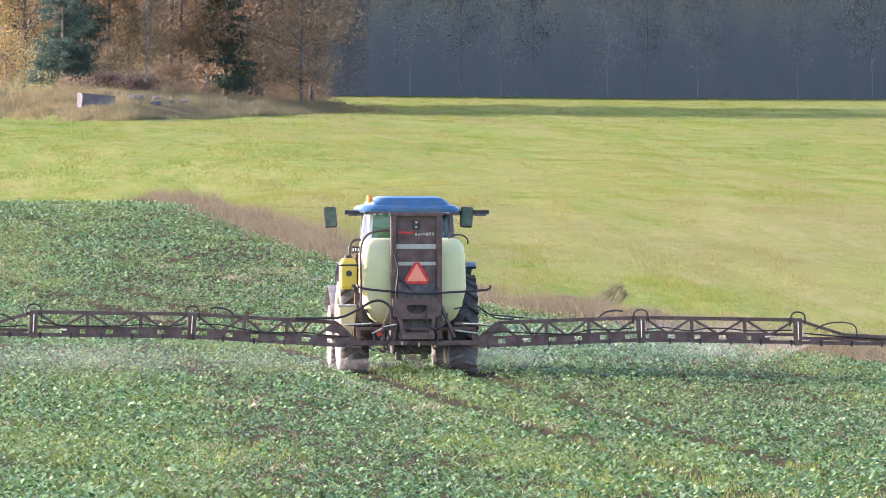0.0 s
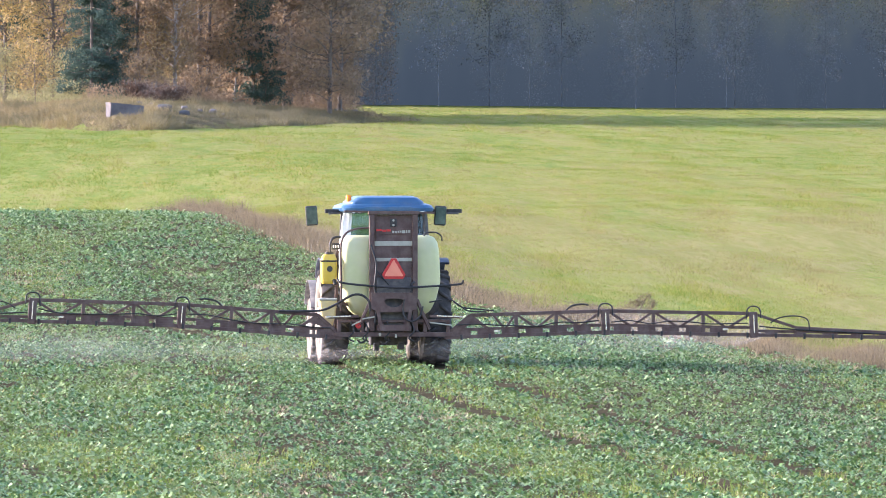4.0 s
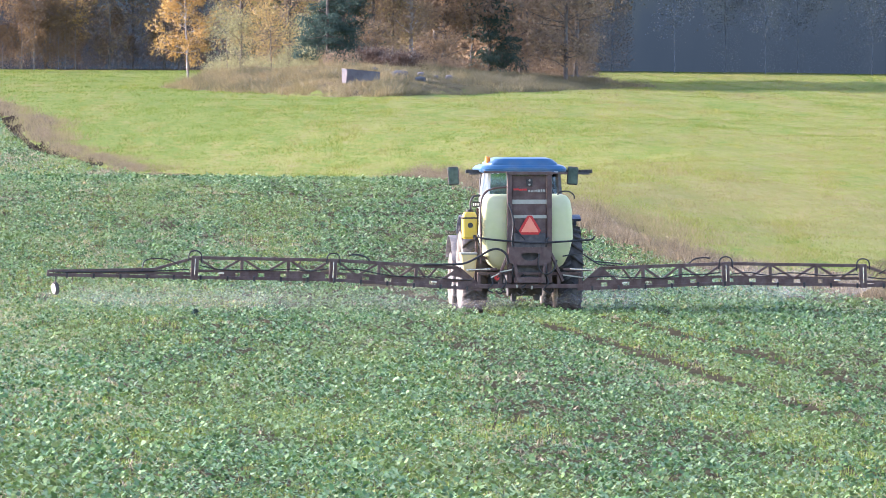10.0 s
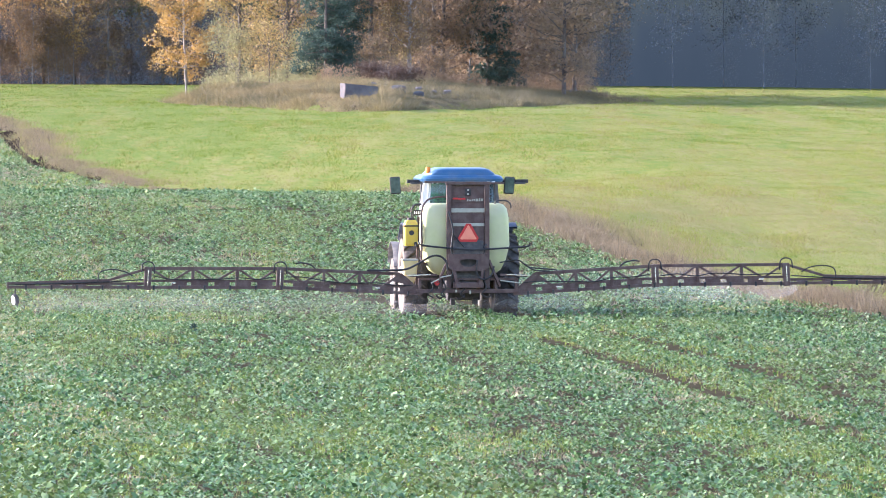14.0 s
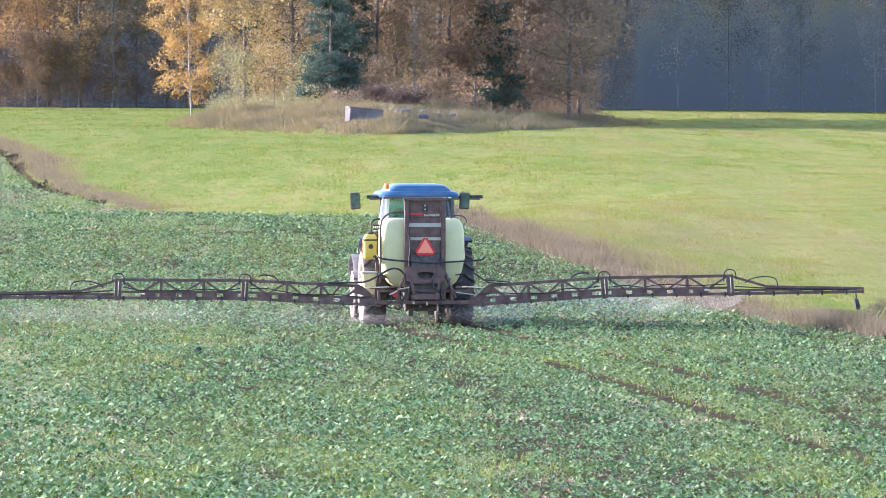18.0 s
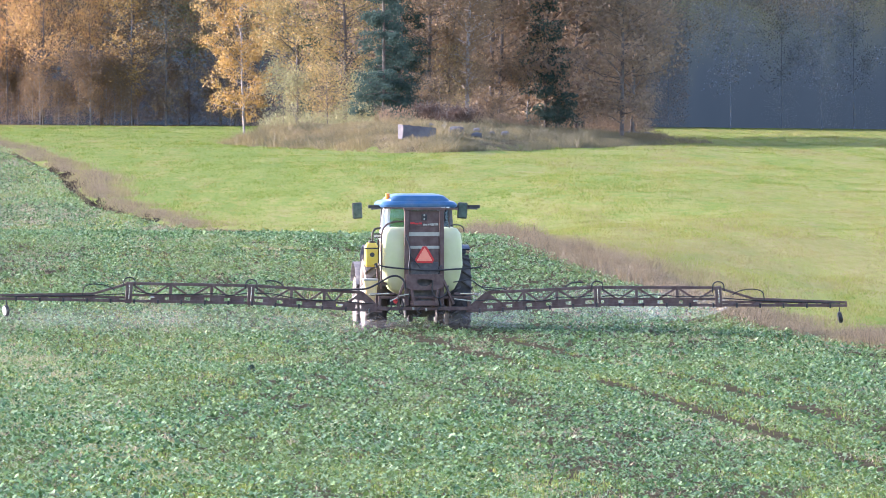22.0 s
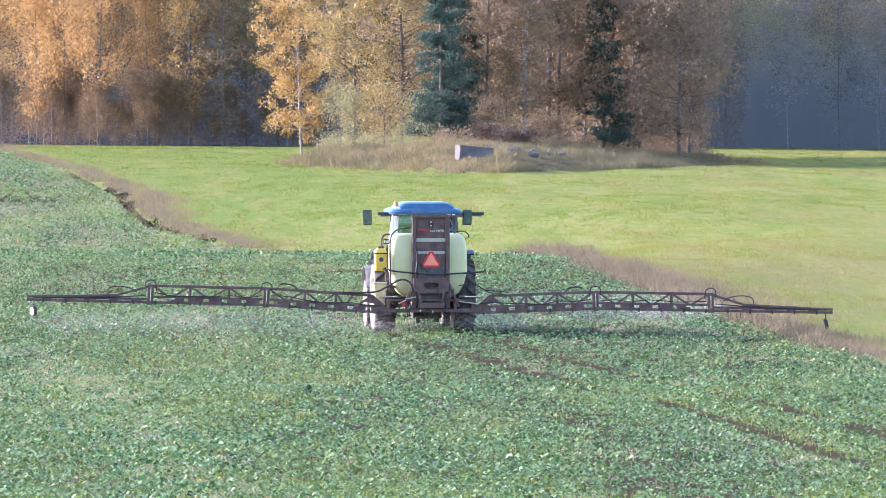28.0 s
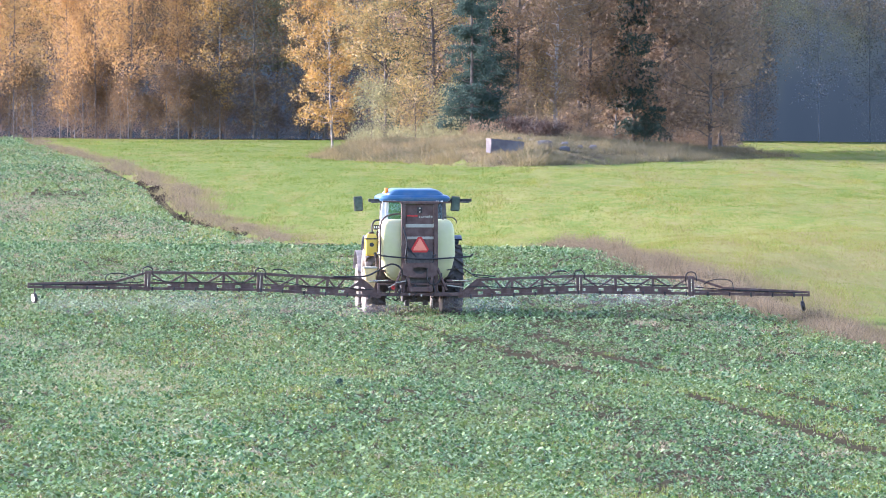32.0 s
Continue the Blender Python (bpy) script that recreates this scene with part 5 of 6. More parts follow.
def build_wing(root, side, kink):
    p = lambda r, z, y=0.0: (side * r, y, z)
    lo = lambda r: boom_low(r, kink)
    hi = lambda r: boom_high(r, kink)
    bm = bmesh.new()
    for a, b in ((-0.1, 2.66), (2.76, 5.26), (5.34, 8.05)):
        bar(p(a, lo(a) + 0.03), p(b, lo(b) + 0.03), 0.06, 0.06, bm)
    wing = part("boom_wing", bm, BROWN, root, "folded-out brown steel lattice spray boom", at=pose(side * HINGE_X, 0, HINGE_Z))
    part("gusset_plate", loft([[(side * r, y, z) for r, z in ((-0.1, 0.05), (0.3, 0.36), (0.42, 0.36), (0.5, 0.25), (0.3, 0.22), (0.1, 0.05))] for y in (-0.02, -0.008)]), BROWN, wing, "solid brown plate at the wing's root")
    # web plates between the lower beam and the nozzle rail
    for a, b, step, wide, high in ((0.05, 2.6, 0.42, 0.30, 0.15), (2.85, 5.2, 0.42, 0.30, 0.15), (5.5, 8.0, 0.5, 0.22, 0.09)):
        r = a
        while r + wide <= b:
            m = r + wide / 2
            part("web_plate", box(side * m - wide / 2, side * m + wide / 2, -0.012, 0.012, lo(m) + 0.05, lo(m) + high, 0.003, steps=1), BROWN, wing)
            r += step
    # the nozzle rail above the lower beam
    for a, b in ((0.0, 2.66), (2.76, 5.26), (5.34, 8.05)):
        h = 0.155 if a < 5 else 0.10
        part("nozzle_rail", bar(p(a, lo(a) + h, 0.02), p(b, lo(b) + h, 0.02), 0.035, 0.05), BROWN, wing)
    for a, b in ((0.35, 2.66), (2.76, 5.26)):
        part("top_chord", bar(p(a, hi(a)), p(b, hi(b)), 0.055, 0.06), BROWN, wing)
    part("top_chord", bar(p(5.3, hi(5.3)), p(6.05, hi(6.05)), 0.045, 0.05), BROWN, wing)
    part("top_chord", bar(p(6.05, hi(6.05)), p(8.05, hi(8.05)), 0.045, 0.05), BROWN, wing)
    part("brace", bar(p(-0.1, 0.05), p(0.35, hi(0.35)), 0.055, 0.06), BROWN, wing)
    part("brace", bar(p(0.35, hi(0.35)), p(0.75, 0.08), 0.045, 0.05), BROWN, wing)
    for r in (1.15, 1.85, 3.55, 4.42, 6.05, 6.75, 7.4, 8.03):
        part("upright", bar(p(r, lo(r) + 0.04), p(r, hi(r)), 0.06 if r < 6 else 0.04, 0.05), BROWN, wing)
    for a, b in ((0.75, 1.15), (1.15, 1.85), (1.85, 2.66), (2.76, 3.55), (3.55, 4.42), (4.42, 5.26)):
        m = (a + b) / 2
        part("diagonal", bar(p(a, hi(a)), p(m, lo(m) + 0.14), 0.038, 0.04), BROWN, wing)
        part("diagonal", bar(p(m, lo(m) + 0.14), p(b, hi(b)), 0.038, 0.04), BROWN, wing)
    for r in JOINTS[1:3]:
        part("fold_joint", box(side * r - 0.07, side * r + 0.07, -0.06, 0.06, lo(r) - 0.02, hi(r) + 0.03, 0.012), BROWN, wing, "dark hinge block of the boom")
        part("joint_pin", disc(0.012, 0.3, Matrix.Translation(p(r, (lo(r) + hi(r)) / 2 + 0.02, -0.068)), None, 8), STEEL, wing, "bright hinge pin")
        pipe("loop_hose", [p(r - 0.13, hi(r) - 0.1, -0.03), p(r - 0.1, hi(r) + 0.08, -0.03), p(r, hi(r) + 0.13, -0.03), p(r + 0.11, hi(r) + 0.08, -0.03), p(r + 0.13, hi(r) - 0.08, -0.03)], 0.014, HOSE, wing, "black hose looping over the joint")
    pipe("loop_hose", [p(6.28, hi(6.28) - 0.03, -0.02), p(6.25, hi(6.2) + 0.14, -0.02), p(6.1, hi(6.1) + 0.2, -0.02), p(5.9, hi(5.9) + 0.15, -0.02), p(5.72, hi(5.72) + 0.05, -0.02), p(5.6, hi(5.6) - 0.06, -0.02)], 0.012, HOSE, wing, "thin black hose looping over the joint")
    pipe("hook", [p(2.0, hi(2)), p(2.12, hi(2) + 0.10), p(2.3, hi(2) + 0.13), p(2.42, hi(2) + 0.11)][:: 1], 0.016, BLACK, wing, "bent black bracket")
    rng = random.Random(5 + side)
    for a, b in ((0.1, 2.6), (2.8, 5.2)):
        pts = [p(a + (b - a) * k / 7, lo(a + (b - a) * k / 7) + rng.uniform(0.17, 0.26), -0.035) for k in range(8)]
        pipe("feed_hose", pts, 0.011, HOSE, wing, "sagging black feed hose", steps=4)
    pipe("feed_hose", [p(5.4, lo(5.4) + 0.18, -0.03), p(6.2, lo(6.2) + 0.13, -0.03), p(7.9, lo(7.9) + 0.08, -0.03)], 0.012, HOSE, wing)
    r = 0.18
    k = 0
    while r < 8.0:
        z = lo(r) + 0.012
        nozzle = part("nozzle", box(side * r - 0.02, side * r + 0.02, -0.075, -0.035, z - 0.035, z + 0.06, 0.006, steps=1), BLACK, wing)
        if k % 8 == 1:
            # bright plate in place of light seen through a cutout
            part("cutout_plate", box(side * (r + 0.12) - 0.05, side * (r + 0.12) + 0.05, -0.05, -0.04, lo(r) + 0.095, lo(r) + 0.13, 0.003, steps=1), STEEL, wing, "bright plate standing for a pale cutout in the beam")
        r += 0.5
        k += 1
    r = 7.88
    cast = 20 if side < 0 else 0
    part("tip_wheel", disc(0.125, 0.07, Matrix.Translation(p(r, -0.22 + lo(r), -0.06)) @ pose(0, 0, 0, 0, 80, cast), None, 20, bevel=0.015), BLACK, wing, "small black guide wheel under the boom tip")
    # left disc painted as sunlit, right disc as shaded
    part("wheel_hub", disc(0.09, 0.085, Matrix.Translation(p(r, -0.22 + lo(r), -0.06)) @ pose(0, 0, 0, 0, 80, cast), None, 16), WHITE if side < 0 else DARK_GREY, wing, "wheel disc coloured white as sunlit" if side < 0 else "wheel disc coloured dark as shaded")
    part("wheel_stem", bar(p(r, lo(r) + 0.03, 0.0), p(r, -0.12 + lo(r), -0.02), 0.025, 0.025), BLACK, wing)
    return wing


def mist_roll(seed, x0, x1, y, depth, z0, z1, mat):
    """A long soft roll of fine mist with an uneven outline."""
    rng = np.random.default_rng(seed)
    rings, sides = 60, 16
    k = np.linspace(0, 1, rings)
    fade = np.clip(np.minimum(k, 1 - k) * 6, 0.02, 1) ** 0.6
    wob = 1 + 0.12 * np.interp(k * 16, np.arange(18), rng.normal(0, 1, 18))
    a = np.linspace(0, 2 * np.pi, sides, endpoint=False)
    ry, rz = depth * fade * wob, (z1 - z0) / 2 * fade * wob
    X = x0 + (x1 - x0) * k
    V = np.stack([np.repeat(X, sides), (y + ry[:, None] * np.cos(a)).ravel(), ((z0 + z1) / 2 + rz[:, None] * np.sin(a)).ravel()], -1)
    i, j = np.meshgrid(np.arange(rings - 1), np.arange(sides), indexing="ij")
    F = np.stack([i * sides + j, i * sides + (j + 1) % sides, (i + 1) * sides + (j + 1) % sides, (i + 1) * sides + j], -1).reshape(-1, 4)
    return mesh_of("spray_mist", V, F, mat, smooth=True)


def build_sprayer():
    root = tagged(new("field_sprayer"), "mounted field sprayer with pale tank and wide brown boom, spraying", "sprayer")
    # mast
    for x in (-0.375, 0.375):
        part("mast_post", box(x - 0.045, x + 0.045, -0.06, 0.06, 0.45, 2.50, 0.008), BROWN, root, "brown steel mast post")
    part("mast_head", box(-0.44, 0.44, -0.07, 0.07, 2.47, 2.535, 0.01), BROWN, root)
    part("head_rail", bar((-0.85, 0.02, 2.53), (0.72, 0.02, 2.50), 0.035, 0.035), BROWN, root)
    part("upper_plate", box(-0.325, 0.325, 0.0, 0.03, 2.0, 2.465, 0.006), BROWN, root, "brown steel mast plate")
    part("middle_plate", box(-0.325, 0.325, 0.0, 0.03, 1.715, 1.94, 0.006), BROWN, root)
    part("lower_plate", box(-0.325, 0.325, 0.0, 0.03, 1.15, 1.67, 0.006), BROWN, root)
    part("cross_slat", box(-0.33, 0.33, -0.015, -0.005, 1.93, 2.01, 0.003), SLAT, root, "pale cross slat")
    part("cross_slat", box(-0.33, 0.33, -0.015, -0.005, 1.66, 1.72, 0.003), SLAT, root, "pale cross slat")
    lamp = part("rear_lamp", box(-0.06, 0.06, -0.03, 0.0, 2.26, 2.40, 0.02), BLACK, root, "small dark rear lamp")
    part("lamp_lens", disc(0.02, 0.012, pose(0.0, -0.034, 2.37, 90), None, 14), SLAT, lamp)
    part("lamp_lens", disc(0.02, 0.012, pose(0.0, -0.034, 2.29, 90), None, 14), SLAT, lamp)
    sign = part("maker_panel", box(-0.31, 0.31, -0.012, -0.004, 2.13, 2.24, 0.003), BROWN, root, "maker's panel with worn plain shapes")
    for a, b, z in ((-0.30, -0.20, 2.185), (-0.19, -0.13, 2.175), (-0.12, -0.05, 2.18)):
        part("panel_mark", box(a, b, -0.02, -0.013, z, z + 0.035, 0.002), RED, sign, "red worn bar")
    rng = random.Random(3)
    x = -0.02
    while x < 0.29:
        w = rng.uniform(0.02, 0.06)
        part("panel_mark", box(x, x + w, -0.02, -0.013, 2.14 + rng.uniform(0, 0.02), 2.20 + rng.uniform(-0.02, 0.01), 0.002), SLAT, sign, "white worn mark")
        x += w + 0.012
    # slow vehicle triangle, with cut corners
    def triangle(size, y0, y1, lift):
        cut = 0.17 if size > 0.25 else 0.04
        pts = []
        c = [Vector((math.sin(radians(a)) * size, 0, math.cos(radians(a)) * size)) for a in (0, 120, 240)]
        for k in range(3):
            a, b = c[k], c[(k + 1) % 3]
            pts += [a + (b - a) * cut, b + (a - b) * cut]
        return loft([[(v.x, y0, v.z + lift) for v in pts], [(v.x, y1, v.z + lift) for v in pts]])
    tri = part("warning_triangle", triangle(0.285, -0.09, -0.078, 1.50), RED, root, "red-bordered slow vehicle triangle")
    part("triangle_face", triangle(0.195, -0.099, -0.091, 1.50), FLUO, tri, "fluorescent orange triangle face")
    part("lower_box", box(-0.30, 0.30, -0.07, 0.0, 1.10, 1.38, 0.02), DARK_GREY, root, "dark valve box")
    # lift carriage: a plate with a half-moon slot
    moon = [(0.17 * math.cos(a), 0.985 + (0.12 * math.sin(a) if math.sin(a) < 0 else 0.03 * math.sin(a))) for a in np.linspace(0, 2 * math.pi, 24, endpoint=False)]
    rim = []
    for x, z in moon:
        d = Vector((x, (z - 0.95) * 1.6)).normalized()
        k = min(0.40 / max(abs(d.x), 1e-6), 0.17 / max(abs(d.y), 1e-6))
        rim.append((d.x * k, 0.95 + d.y * k))
    part("lift_carriage", loft([[(x, y, z) for x, z in ring] for ring, y in ((rim, -0.14), (moon, -0.14), (moon, -0.06), (rim, -0.06), (rim, -0.14))], caps=False),
         BROWN, root, "brown steel boom carriage with a half-moon slot")
    part("carriage_plate", box(-0.30, 0.30, -0.13, -0.07, 0.45, 0.56, 0.01), BROWN, root)
    for x in (-0.22, 0.22):
        part("carriage_leg", bar((x * 1.3, -0.10, 0.82), (x, -0.10, 0.45), 0.09, 0.06), BROWN, root)
    for s in (-1, 1):
        part("carriage_strut", bar((s * 0.40, -0.10, 1.0), (s * 0.62, -0.04, 0.48), 0.06, 0.05), BROWN, root)
    part("center_frame", box(-1.02, 1.02, -0.05, 0.05, 0.35, 0.43, 0.008), BROWN, root, "brown lower beam of the boom's middle")
    part("center_frame", box(-0.98, 0.98, -0.04, 0.04, 0.60, 0.65, 0.008), BROWN, root)
    for x in (-0.95, -0.55, -0.2, 0.2, 0.55, 0.95):
        part("frame_upright", box(x - 0.03, x + 0.03, -0.045, 0.045, 0.43, 0.60, 0.005), BROWN, root)
    # added dark sheet that darkens the open gap behind the carriage
    part("dark_backing", box(-0.34, 0.34, 0.02, 0.06, 0.50, 1.14, 0.01), DARK_GREY, root, "dark sheet filling the gap behind the carriage")
    part("linkage_block", box(-0.38, 0.38, 0.1, 0.8, 0.36, 0.62, 0.03), DARK_GREY, root)
    part("pump", disc(0.16, 0.3, pose(0.05, 0.4, 0.75, 90), None, 20, bevel=0.02), DARK_GREY, root)
    for s in (-1, 1):
        part("tilt_ram", bar((s * 0.62, -0.12, 0.71), (s * 1.15, -0.1, 0.69), 0.045, 0.045), BROWN, root)
        part("ram_rod", bar((s * 0.75, -0.14, 0.715), (s * 1.2, -0.12, 0.695), 0.026, 0.026), STEEL, root, "bright hydraulic rod")
    # tank: two lobes with rounded shoulders, joined behind the mast
    def lobe(x0, x1, flip):
        rings = []
        for z, inset, yy in ((0.70, 0.30, 0.16), (0.80, 0.17, 0.08), (1.00, 0.07, 0.03), (1.30, 0.0, 0.0), (1.82, 0.02, 0.0), (1.99, 0.05, 0.03), (2.08, 0.11, 0.09), (2.11, 0.20, 0.18)):
            a, b = (x0 + inset, x1) if flip < 0 else (x0, x1 - inset)
            rings.append(rounded_ring(a, b, 0.10 + yy, 0.95 - yy, z, 0.10, 5))
        return loft(rings)
    tank = part("tank", lobe(-0.88, -0.33, -1), TANK, root, "pale yellow-green plastic spray tank", smooth=True)
    part("tank_lobe", lobe(0.33, 0.84, 1), TANK, tank, smooth=True)
    part("tank_middle", box(-0.36, 0.36, 0.2, 0.9, 1.15, 2.05, 0.05), TANK, tank)
    part("tank_lid", disc(0.2, 0.06, pose(0.0, 0.6, 2.08), None, 24, bevel=0.01), BLACK, tank, "black tank lid")
    for x, s in ((-0.905, -1),):
        pipe("tank_strap", [(x, 0.12, 0.80), (x - 0.005 * s, 0.10, 1.3), (x, 0.10, 1.9), (x - 0.08 * s, 0.14, 2.13), (x - 0.26 * s, 0.2, 2.22), (x - 0.5 * s, 0.25, 2.24)], 0.020 if s < 0 else 0.010, BROWN, root, "dark pipe frame round the tank")
    # canisters
    can = part("rinse_can", loft([rounded_ring(-1.235 + q, -0.955 - q, 0.20 + q, 0.48 - q, z, 0.05, 4) for z, q in ((1.27, 0.03), (1.31, 0.005), (1.45, 0.0), (1.66, 0.0), (1.72, 0.012), (1.78, 0.045))], caps=True), YELLOW, root, "yellow plastic water canister")
    part("can_lid", disc(0.075, 0.05, pose(-1.09, 0.34, 1.80), None, 20, bevel=0.008), BLACK, can, "black screw lid")
    part("can_strap", box(-1.243, -0.947, 0.195, 0.49, 1.65, 1.68, 0.005), BLACK, can, "black strap")
    part("can_badge", disc(0.05, 0.01, pose(-1.09, 0.195, 1.53, 90), None, 18), BLACK, can, "round dark badge")
    part("can_spout", bar((-1.02, 0.2, 1.34), (-1.0, 0.15, 1.26), 0.05, 0.05), BLACK, can)
    bowl = part("filling_bowl", loft([rounded_ring(-1.12 - w, -1.12 + w, 0.15, 0.15 + 2 * w, z, 0.05, 4) for z, w in ((0.46, 0.05), (0.53, 0.08), (0.72, 0.13), (0.95, 0.155), (0.98, 0.16))]), CREAM, root, "cream plastic filling bowl")
    part("bowl_lid", box(-1.28, -0.96, 0.14, 0.48, 0.98, 1.02, 0.015), SLAT, bowl, "crumpled pale lid")
    part("bowl_arm", bar((-0.9, 0.3, 0.95), (-0.6, 0.3, 0.85), 0.05, 0.05), BROWN, root)
    part("side_frame", bar((-0.98, 0.35, 0.5), (-0.94, 0.35, 1.85), 0.05, 0.05), BROWN, root)
    # hoses
    pipe("cross_hose", [(-0.98, -0.02, 1.36), (-0.90, -0.10, 1.29), (-0.4, -0.16, 1.235), (0.1, -0.18, 1.205), (0.6, -0.14, 1.225), (1.02, -0.08, 1.25), (1.18, -0.06, 1.27), (1.22, -0.06, 1.33)], 0.019, HOSE, root, "thick black pipe across the rear")
    pipe("boom_hose", [(-2.0, -0.1, 0.80), (-1.6, -0.14, 0.80), (-1.25, -0.18, 0.82), (-1.0, -0.2, 0.93), (-0.75, -0.2, 1.07), (-0.58, -0.18, 1.08), (-0.45, -0.16, 0.98), (-0.42, -0.14, 0.8)], 0.021, HOSE, root, "black hose arching to the boom")
    pipe("boom_hose", [(0.62, -0.05, 0.95), (0.95, -0.12, 1.0), (1.1, -0.15, 0.92), (1.3, -0.15, 0.80), (1.6, -0.1, 0.78)], 0.013, HOSE, root, "black hose arching to the boom")
    pipe("boom_hose", [(1.05, -0.1, 0.95), (1.2, -0.12, 0.86), (1.45, -0.1, 0.83), (1.75, -0.06, 0.80)], 0.013, HOSE, root)
    for x0, k, top in ((-0.40, 0.06, 1.95), (0.36, -0.04, 1.3)):
        pipe("mast_hose", [(x0, -0.08, top), (x0 + k * 1.5, -0.12, min(1.6, top - 0.04)), (x0 + k, -0.12, 1.2), (x0 + 2 * k, -0.12, 1.0), (x0 + k, -0.12, 0.6)], 0.018, HOSE, root, "hanging black hose")
    pipe("mast_hose", [(-0.34, -0.1, 1.55), (-0.2, -0.1, 1.38), (-0.08, -0.1, 1.25)], 0.012, HOSE, root)
    for x in (-0.75, -0.5, -0.12, 0.3):
        pipe("drain_hose", [(x, -0.06, 0.62), (x + 0.05, -0.1, 0.45), (x - 0.04, -0.1, 0.33), (x + 0.06, -0.09, 0.27)], 0.014, HOSE, root)
    pipe("mast_hose", [(0.17, -0.16, 1.0), (0.15, -0.17, 0.80), (0.20, -0.18, 0.66), (0.32, -0.18, 0.62), (0.44, -0.17, 0.70), (0.50, -0.15, 0.88)], 0.016, HOSE, root, "black hose hanging in a loop")
    pipe("tank_rail", [(0.55, 0.25, 2.08), (0.60, 0.25, 2.15), (0.76, 0.25, 2.16), (0.86, 0.27, 2.10), (0.88, 0.3, 2.02)], 0.014, BLACK, root, "thin black rail on the tank's shoulder")
    for a, b in (((-0.74, -0.14, 0.55), (-0.58, -0.14, 0.63)), ((-0.56, -0.15, 0.66), (-0.34, -0.15, 0.70)), ((0.62, -0.13, 0.60), (1.0, -0.12, 0.55))):
        part("linkage_rod", bar(a, b, 0.024, 0.024), SLAT, root, "pale worn linkage rod")
    tap = part("valve", disc(0.05, 0.07, pose(-0.62, -0.08, 0.55, 90), None, 16, bevel=0.01), RED, root, "dull red tap")
    part("tap_lever", bar((-0.62, -0.12, 0.55), (-0.55, -0.13, 0.60), 0.02, 0.015), BLACK, tap)
    part("valve", box(-0.26, -0.22, -0.1, -0.05, 0.36, 0.42, 0.01), SLAT, root, "pale valve")
    part("valve", box(0.02, 0.055, -0.1, -0.05, 0.33, 0.40, 0.01), SLAT, root, "pale valve")
    for s in (-1, 1):
        part("stabiliser_bar", bar((s * 0.45, 0.2, 0.42), (s * 0.30, 1.2, 0.6), 0.06, 0.06), DARK_GREY, root)
    wings = [build_wing(root, -1, 0.044), build_wing(root, 1, 0.052)]
    # hitch and pump gear hanging below the beam
    part("hitch_frame", box(-0.36, 0.30, 0.5, 0.85, 0.20, 0.38, 0.03), DARK_GREY, root, "dark hitch frame below the sprayer")
    part("hitch_foot", box(-0.30, -0.20, 0.45, 0.6, 0.10, 0.24, 0.02), DARK_GREY, root)
    part("hitch_foot", box(0.12, 0.24, 0.45, 0.6, 0.12, 0.24, 0.02), DARK_GREY, root)
    part("drive_shaft", bar((0.0, 0.6, 0.32), (0.0, 1.7, 0.45), 0.1, 0.1), DARK_GREY, root)
    for x, z in ((-0.5, 0.25), (-0.1, 0.22), (0.42, 0.26)):
        pipe("drain_hose", [(x, 0.1, 0.40), (x + 0.03, 0.05, 0.31), (x - 0.05, 0.05, z), (x - 0.12, 0.08, z + 0.05)], 0.018, HOSE, root)
    # drifting mist under and behind the boom, dust behind the wheels
    for seed, x0, x1, y, depth, z0, z1, mat in ((300, -9.2, -0.9, -0.3, 0.35, -0.12, 0.64, SPRAY), (304, -9.5, -0.5, -2.2, 1.0, -0.14, 0.44, TRAIL),
                                                (308, -8.9, -0.7, -5.2, 1.4, -0.14, 0.44, TRAIL), (301, 0.7, 6.9, 3.0, 0.5, -0.05, 0.85, DRIFT)):
        part("spray_mist", mist_roll(seed, x0, x1, y, depth, z0, z1, mat), None, root, "drifting mist of fine spray drops")
    part("wheel_dust", mist_roll(330, 0.3, 2.4, 0.4, 0.4, -0.10, 0.42, DUST_CLOUD), None, root, "thin dust behind the wheels")
    part("wheel_dust", mist_roll(331, -1.35, 0.3, 0.9, 0.4, -0.14, 0.13, DUST_CLOUD), None, root, "thin dust behind the wheels")
    return root, wings


tractor, wheels = build_tractor()
sprayer, wings = build_sprayer()


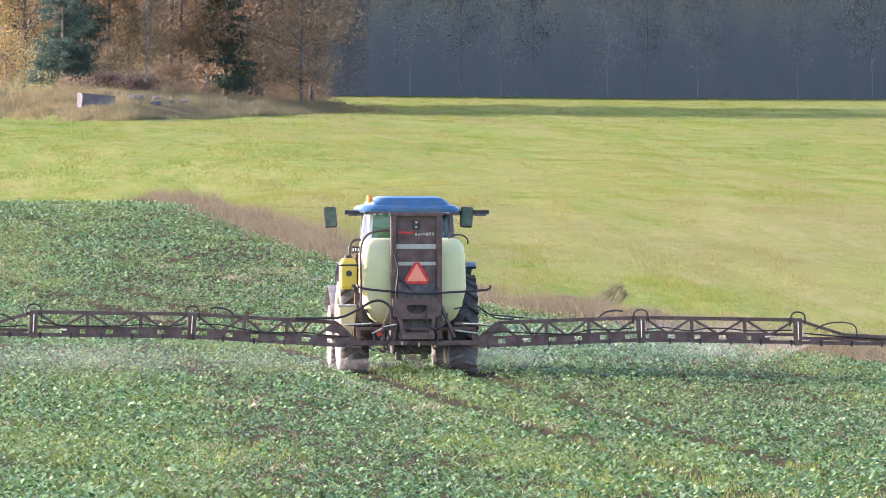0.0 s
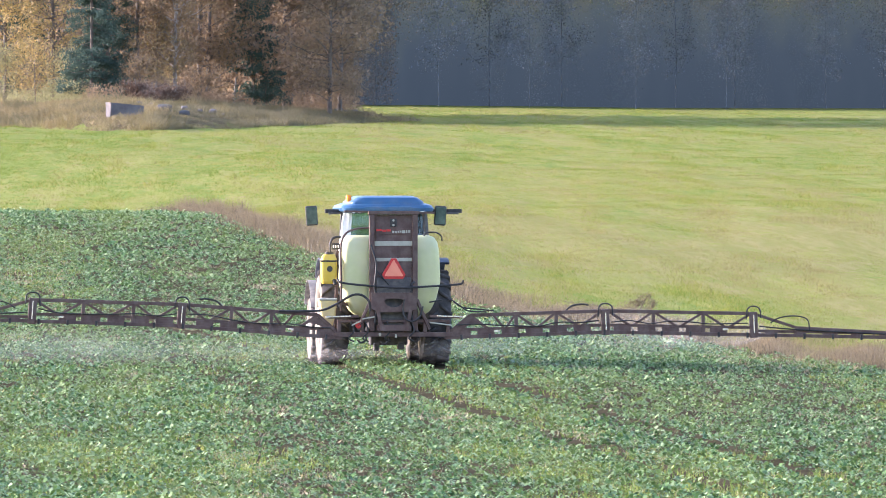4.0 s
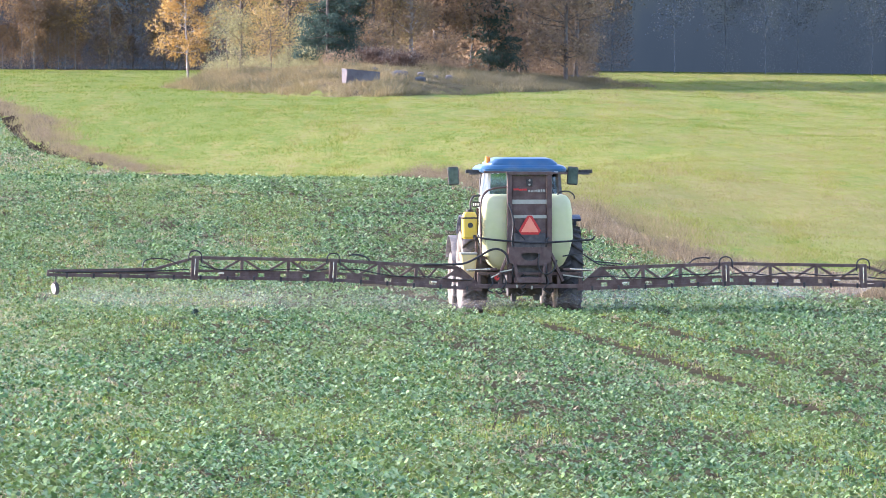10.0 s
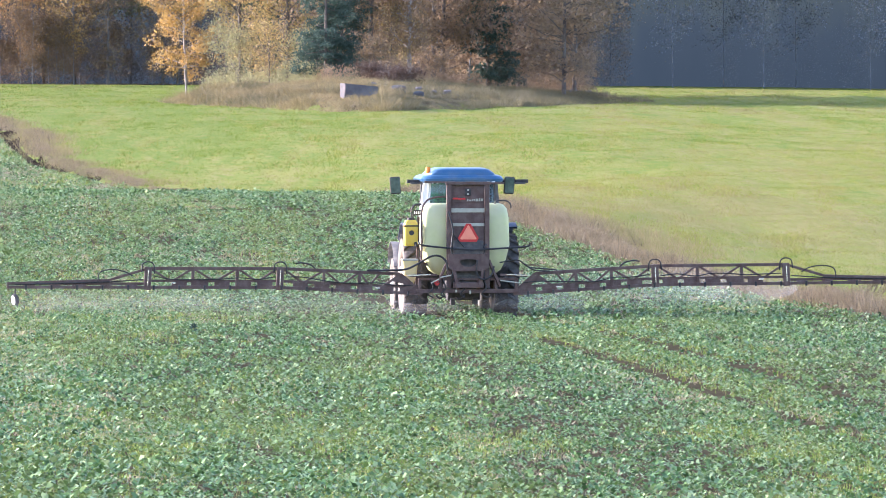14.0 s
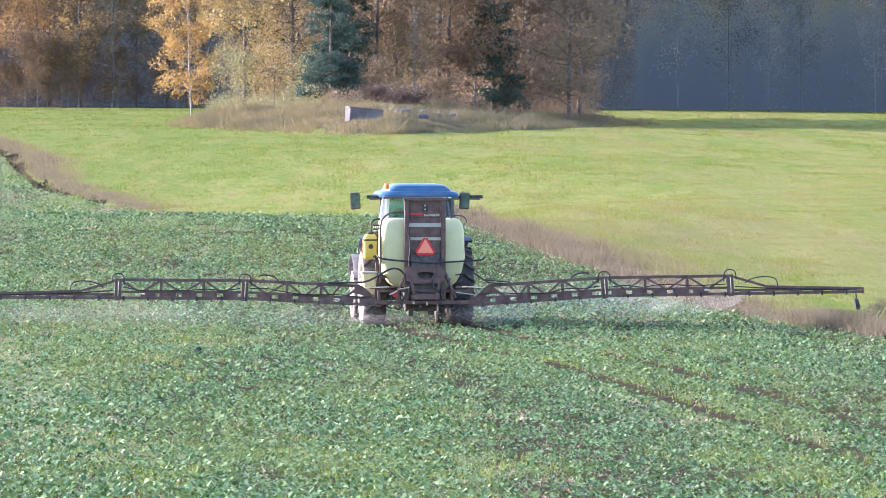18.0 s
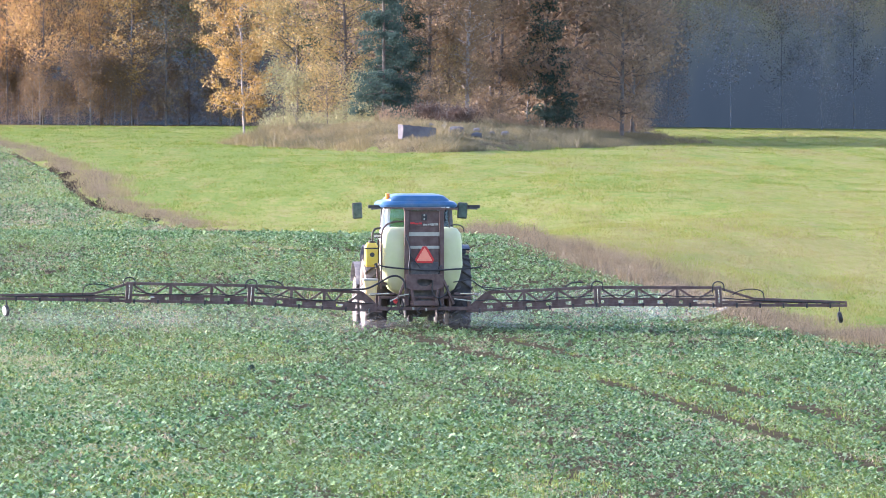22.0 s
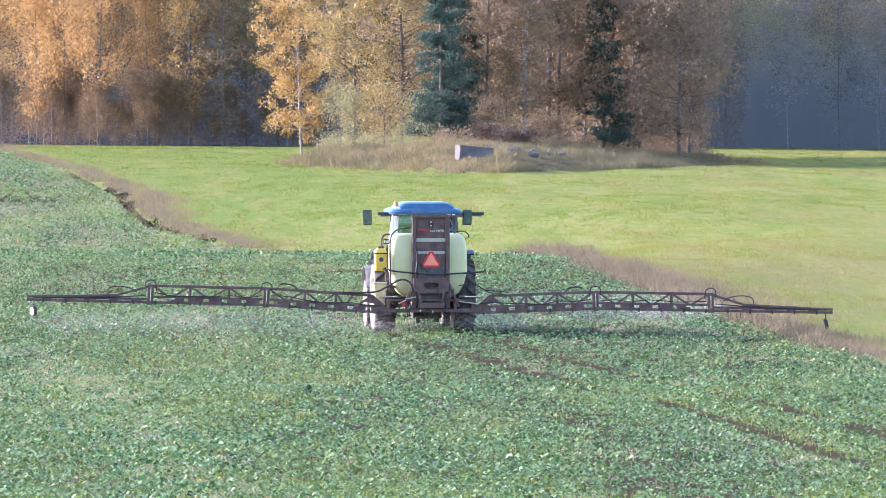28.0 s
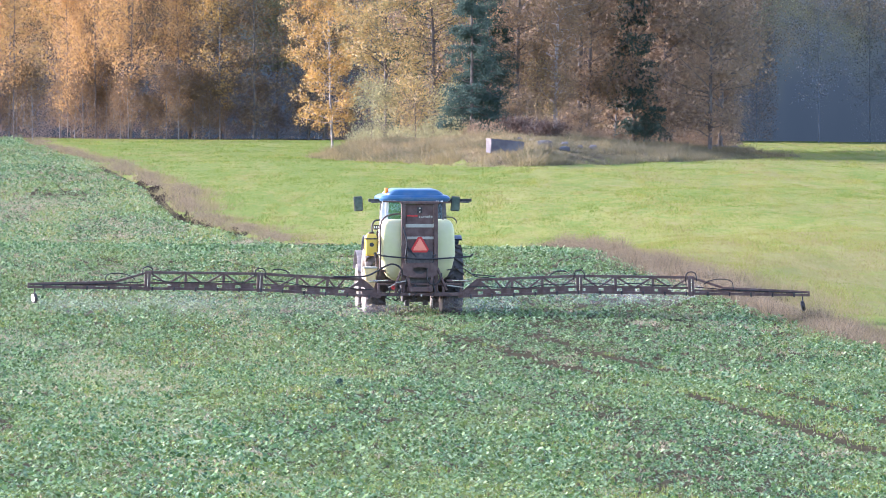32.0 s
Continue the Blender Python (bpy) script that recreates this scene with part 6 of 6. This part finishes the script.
def motions():
    # seconds, place of the boom's middle on the ground, heading to the left, tilt of the two boom wings
    drive = [
        (0, 6.26, 199.78, 0.048, 3.29, 3.44, 1.95), (0.5, 6.16, 201.27, 0.059, 3.37, 3.01, 2.42), (1, 6.11, 202.75, 0.059, 3.46, 3.16, 1.95),
        (1.5, 6.05, 204.23, 0.059, 3.54, 3.95, 1.51), (2, 5.92, 205.70, 0.068, 3.62, 3.84, 1.66), (2.5, 5.89, 207.17, 0.066, 3.70, 4.63, 1.19),
        (3, 5.84, 208.62, 0.062, 3.77, 4.52, 1.06), (3.5, 5.81, 210.07, 0.063, 3.85, 4.69, 1.82), (5.5, 5.29, 215.81, 0.062, 4.12, 3.20, 1.27),
        (6, 5.14, 217.23, 0.066, 4.19, 3.71, 1.10), (6.5, 5.02, 218.64, 0.057, 4.25, 4.22, 1.27), (7, 4.88, 220.04, 0.034, 4.31, 4.12, 1.49),
        (7.5, 4.77, 221.44, 0.026, 4.37, 3.65, 1.70), (8, 4.72, 222.83, 0.027, 4.42, 3.82, 1.87), (8.5, 4.67, 224.21, 0.004, 4.48, 4.07, 1.74),
        (9, 4.56, 225.58, -0.027, 4.53, 3.93, 1.95), (9.5, 4.42, 226.95, -0.046, 4.58, 3.80, 2.48), (10, 4.32, 228.32, -0.064, 4.63, 3.69, 2.02),
        (10.5, 4.18, 229.67, -0.070, 4.68, 3.93, 2.59), (11, 4.08, 231.02, -0.069, 4.72, 4.48, 1.76), (11.5, 3.95, 232.36, -0.086, 4.77, 4.73, 1.66),
        (12, 3.88, 233.69, -0.100, 4.81, 5.31, 1.17), (12.5, 3.73, 235.02, -0.100, 4.85, 4.48, 1.38), (13, 3.62, 236.34, -0.105, 4.89, 4.05, 2.36),
        (13.5, 3.50, 237.65, -0.109, 4.92, 3.57, 2.57), (14, 3.35, 238.96, -0.113, 4.96, 2.72, 3.52), (14.5, 3.27, 240.26, -0.108, 4.99, 3.33, 3.06),
        (15, 3.23, 241.55, -0.099, 5.03, 4.67, 1.85), (15.5, 3.13, 242.83, -0.095, 5.06, 4.94, 1.38), (17.5, 2.65, 247.89, -0.092, 5.17, 3.42, 3.16),
        (18, 2.51, 249.14, -0.095, 5.19, 2.93, 3.78), (18.5, 2.43, 250.38, -0.091, 5.21, 3.59, 3.31), (19, 2.35, 251.62, -0.070, 5.24, 4.99, 2.08),
        (19.5, 2.22, 252.84, -0.062, 5.25, 5.64, 1.21), (20, 2.05, 254.06, -0.057, 5.27, 5.58, 1.10), (20.5, 1.94, 255.27, -0.030, 5.29, 5.45, 1.76),
        (21, 1.76, 256.48, -0.021, 5.31, 4.63, 2.44), (21.5, 1.57, 257.67, -0.038, 5.32, 3.73, 3.10), (22, 1.47, 258.86, -0.043, 5.33, 3.67, 2.65),
        (22.5, 1.38, 260.04, -0.044, 5.35, 5.14, 2.14), (23, 1.30, 261.22, -0.056, 5.36, 5.43, 1.27), (23.5, 1.21, 262.38, -0.054, 5.37, 5.35, 1.17),
        (24, 1.20, 263.54, -0.040, 5.38, 5.69, 1.06), (24.5, 1.15, 264.69, -0.013, 5.38, 5.18, 1.36), (26.5, 0.78, 269.23, 0.030, 5.40, 4.58, -0.28),
        (27, 0.61, 270.34, 0.060, 5.40, 3.69, 0.85), (27.5, 0.53, 271.45, 0.079, 5.40, 3.63, 1.59), (28, 0.42, 272.54, 0.093, 5.41, 3.93, 1.91),
        (28.5, 0.27, 273.63, 0.092, 5.40, 3.48, 2.25), (29, 0.15, 274.72, 0.095, 5.40, 3.37, 1.74), (29.5, 0.04, 275.79, 0.110, 5.40, 3.73, 1.25),
        (30, -0.12, 276.86, 0.120, 5.40, 3.67, 1.59), (30.5, -0.26, 277.92, 0.124, 5.39, 3.16, 2.31), (31, -0.36, 278.97, 0.143, 5.39, 3.48, 2.67),
        (31.5, -0.46, 280.02, 0.162, 5.38, 3.44, 2.59), (32, -0.54, 281.05, 0.162, 5.37, 3.35, 2.08)]
    # the nose dips at first and rises on the far slope
    poses = [(t, pose(x, y, z, np.interp(t, (0, 8, 16, 24, 32), (-0.7, -0.5, -0.1, 0.4, 0.6)), 0, turn)) for t, x, y, z, turn, _, _ in drive]
    walk(tractor, poses)
    walk(sprayer, poses)
    left, right = wings
    walk(left, [(t, pose(-HINGE_X, 0, HINGE_Z, 0, a, 0)) for t, _, _, _, _, a, _ in drive])
    walk(right, [(t, pose(HINGE_X, 0, HINGE_Z, 0, -b, 0)) for t, _, _, _, _, _, b in drive])
    times, gone = [d[0] for d in drive], [d[2] for d in drive]
    for wheel, radius, hub in wheels:
        walk(wheel, [(0.25 * k, Matrix.Translation(hub) @ Matrix.Rotation(-(np.interp(0.25 * k, times, gone) - gone[0]) / radius, 4, "X"))
                     for k in range(129)])


motions()
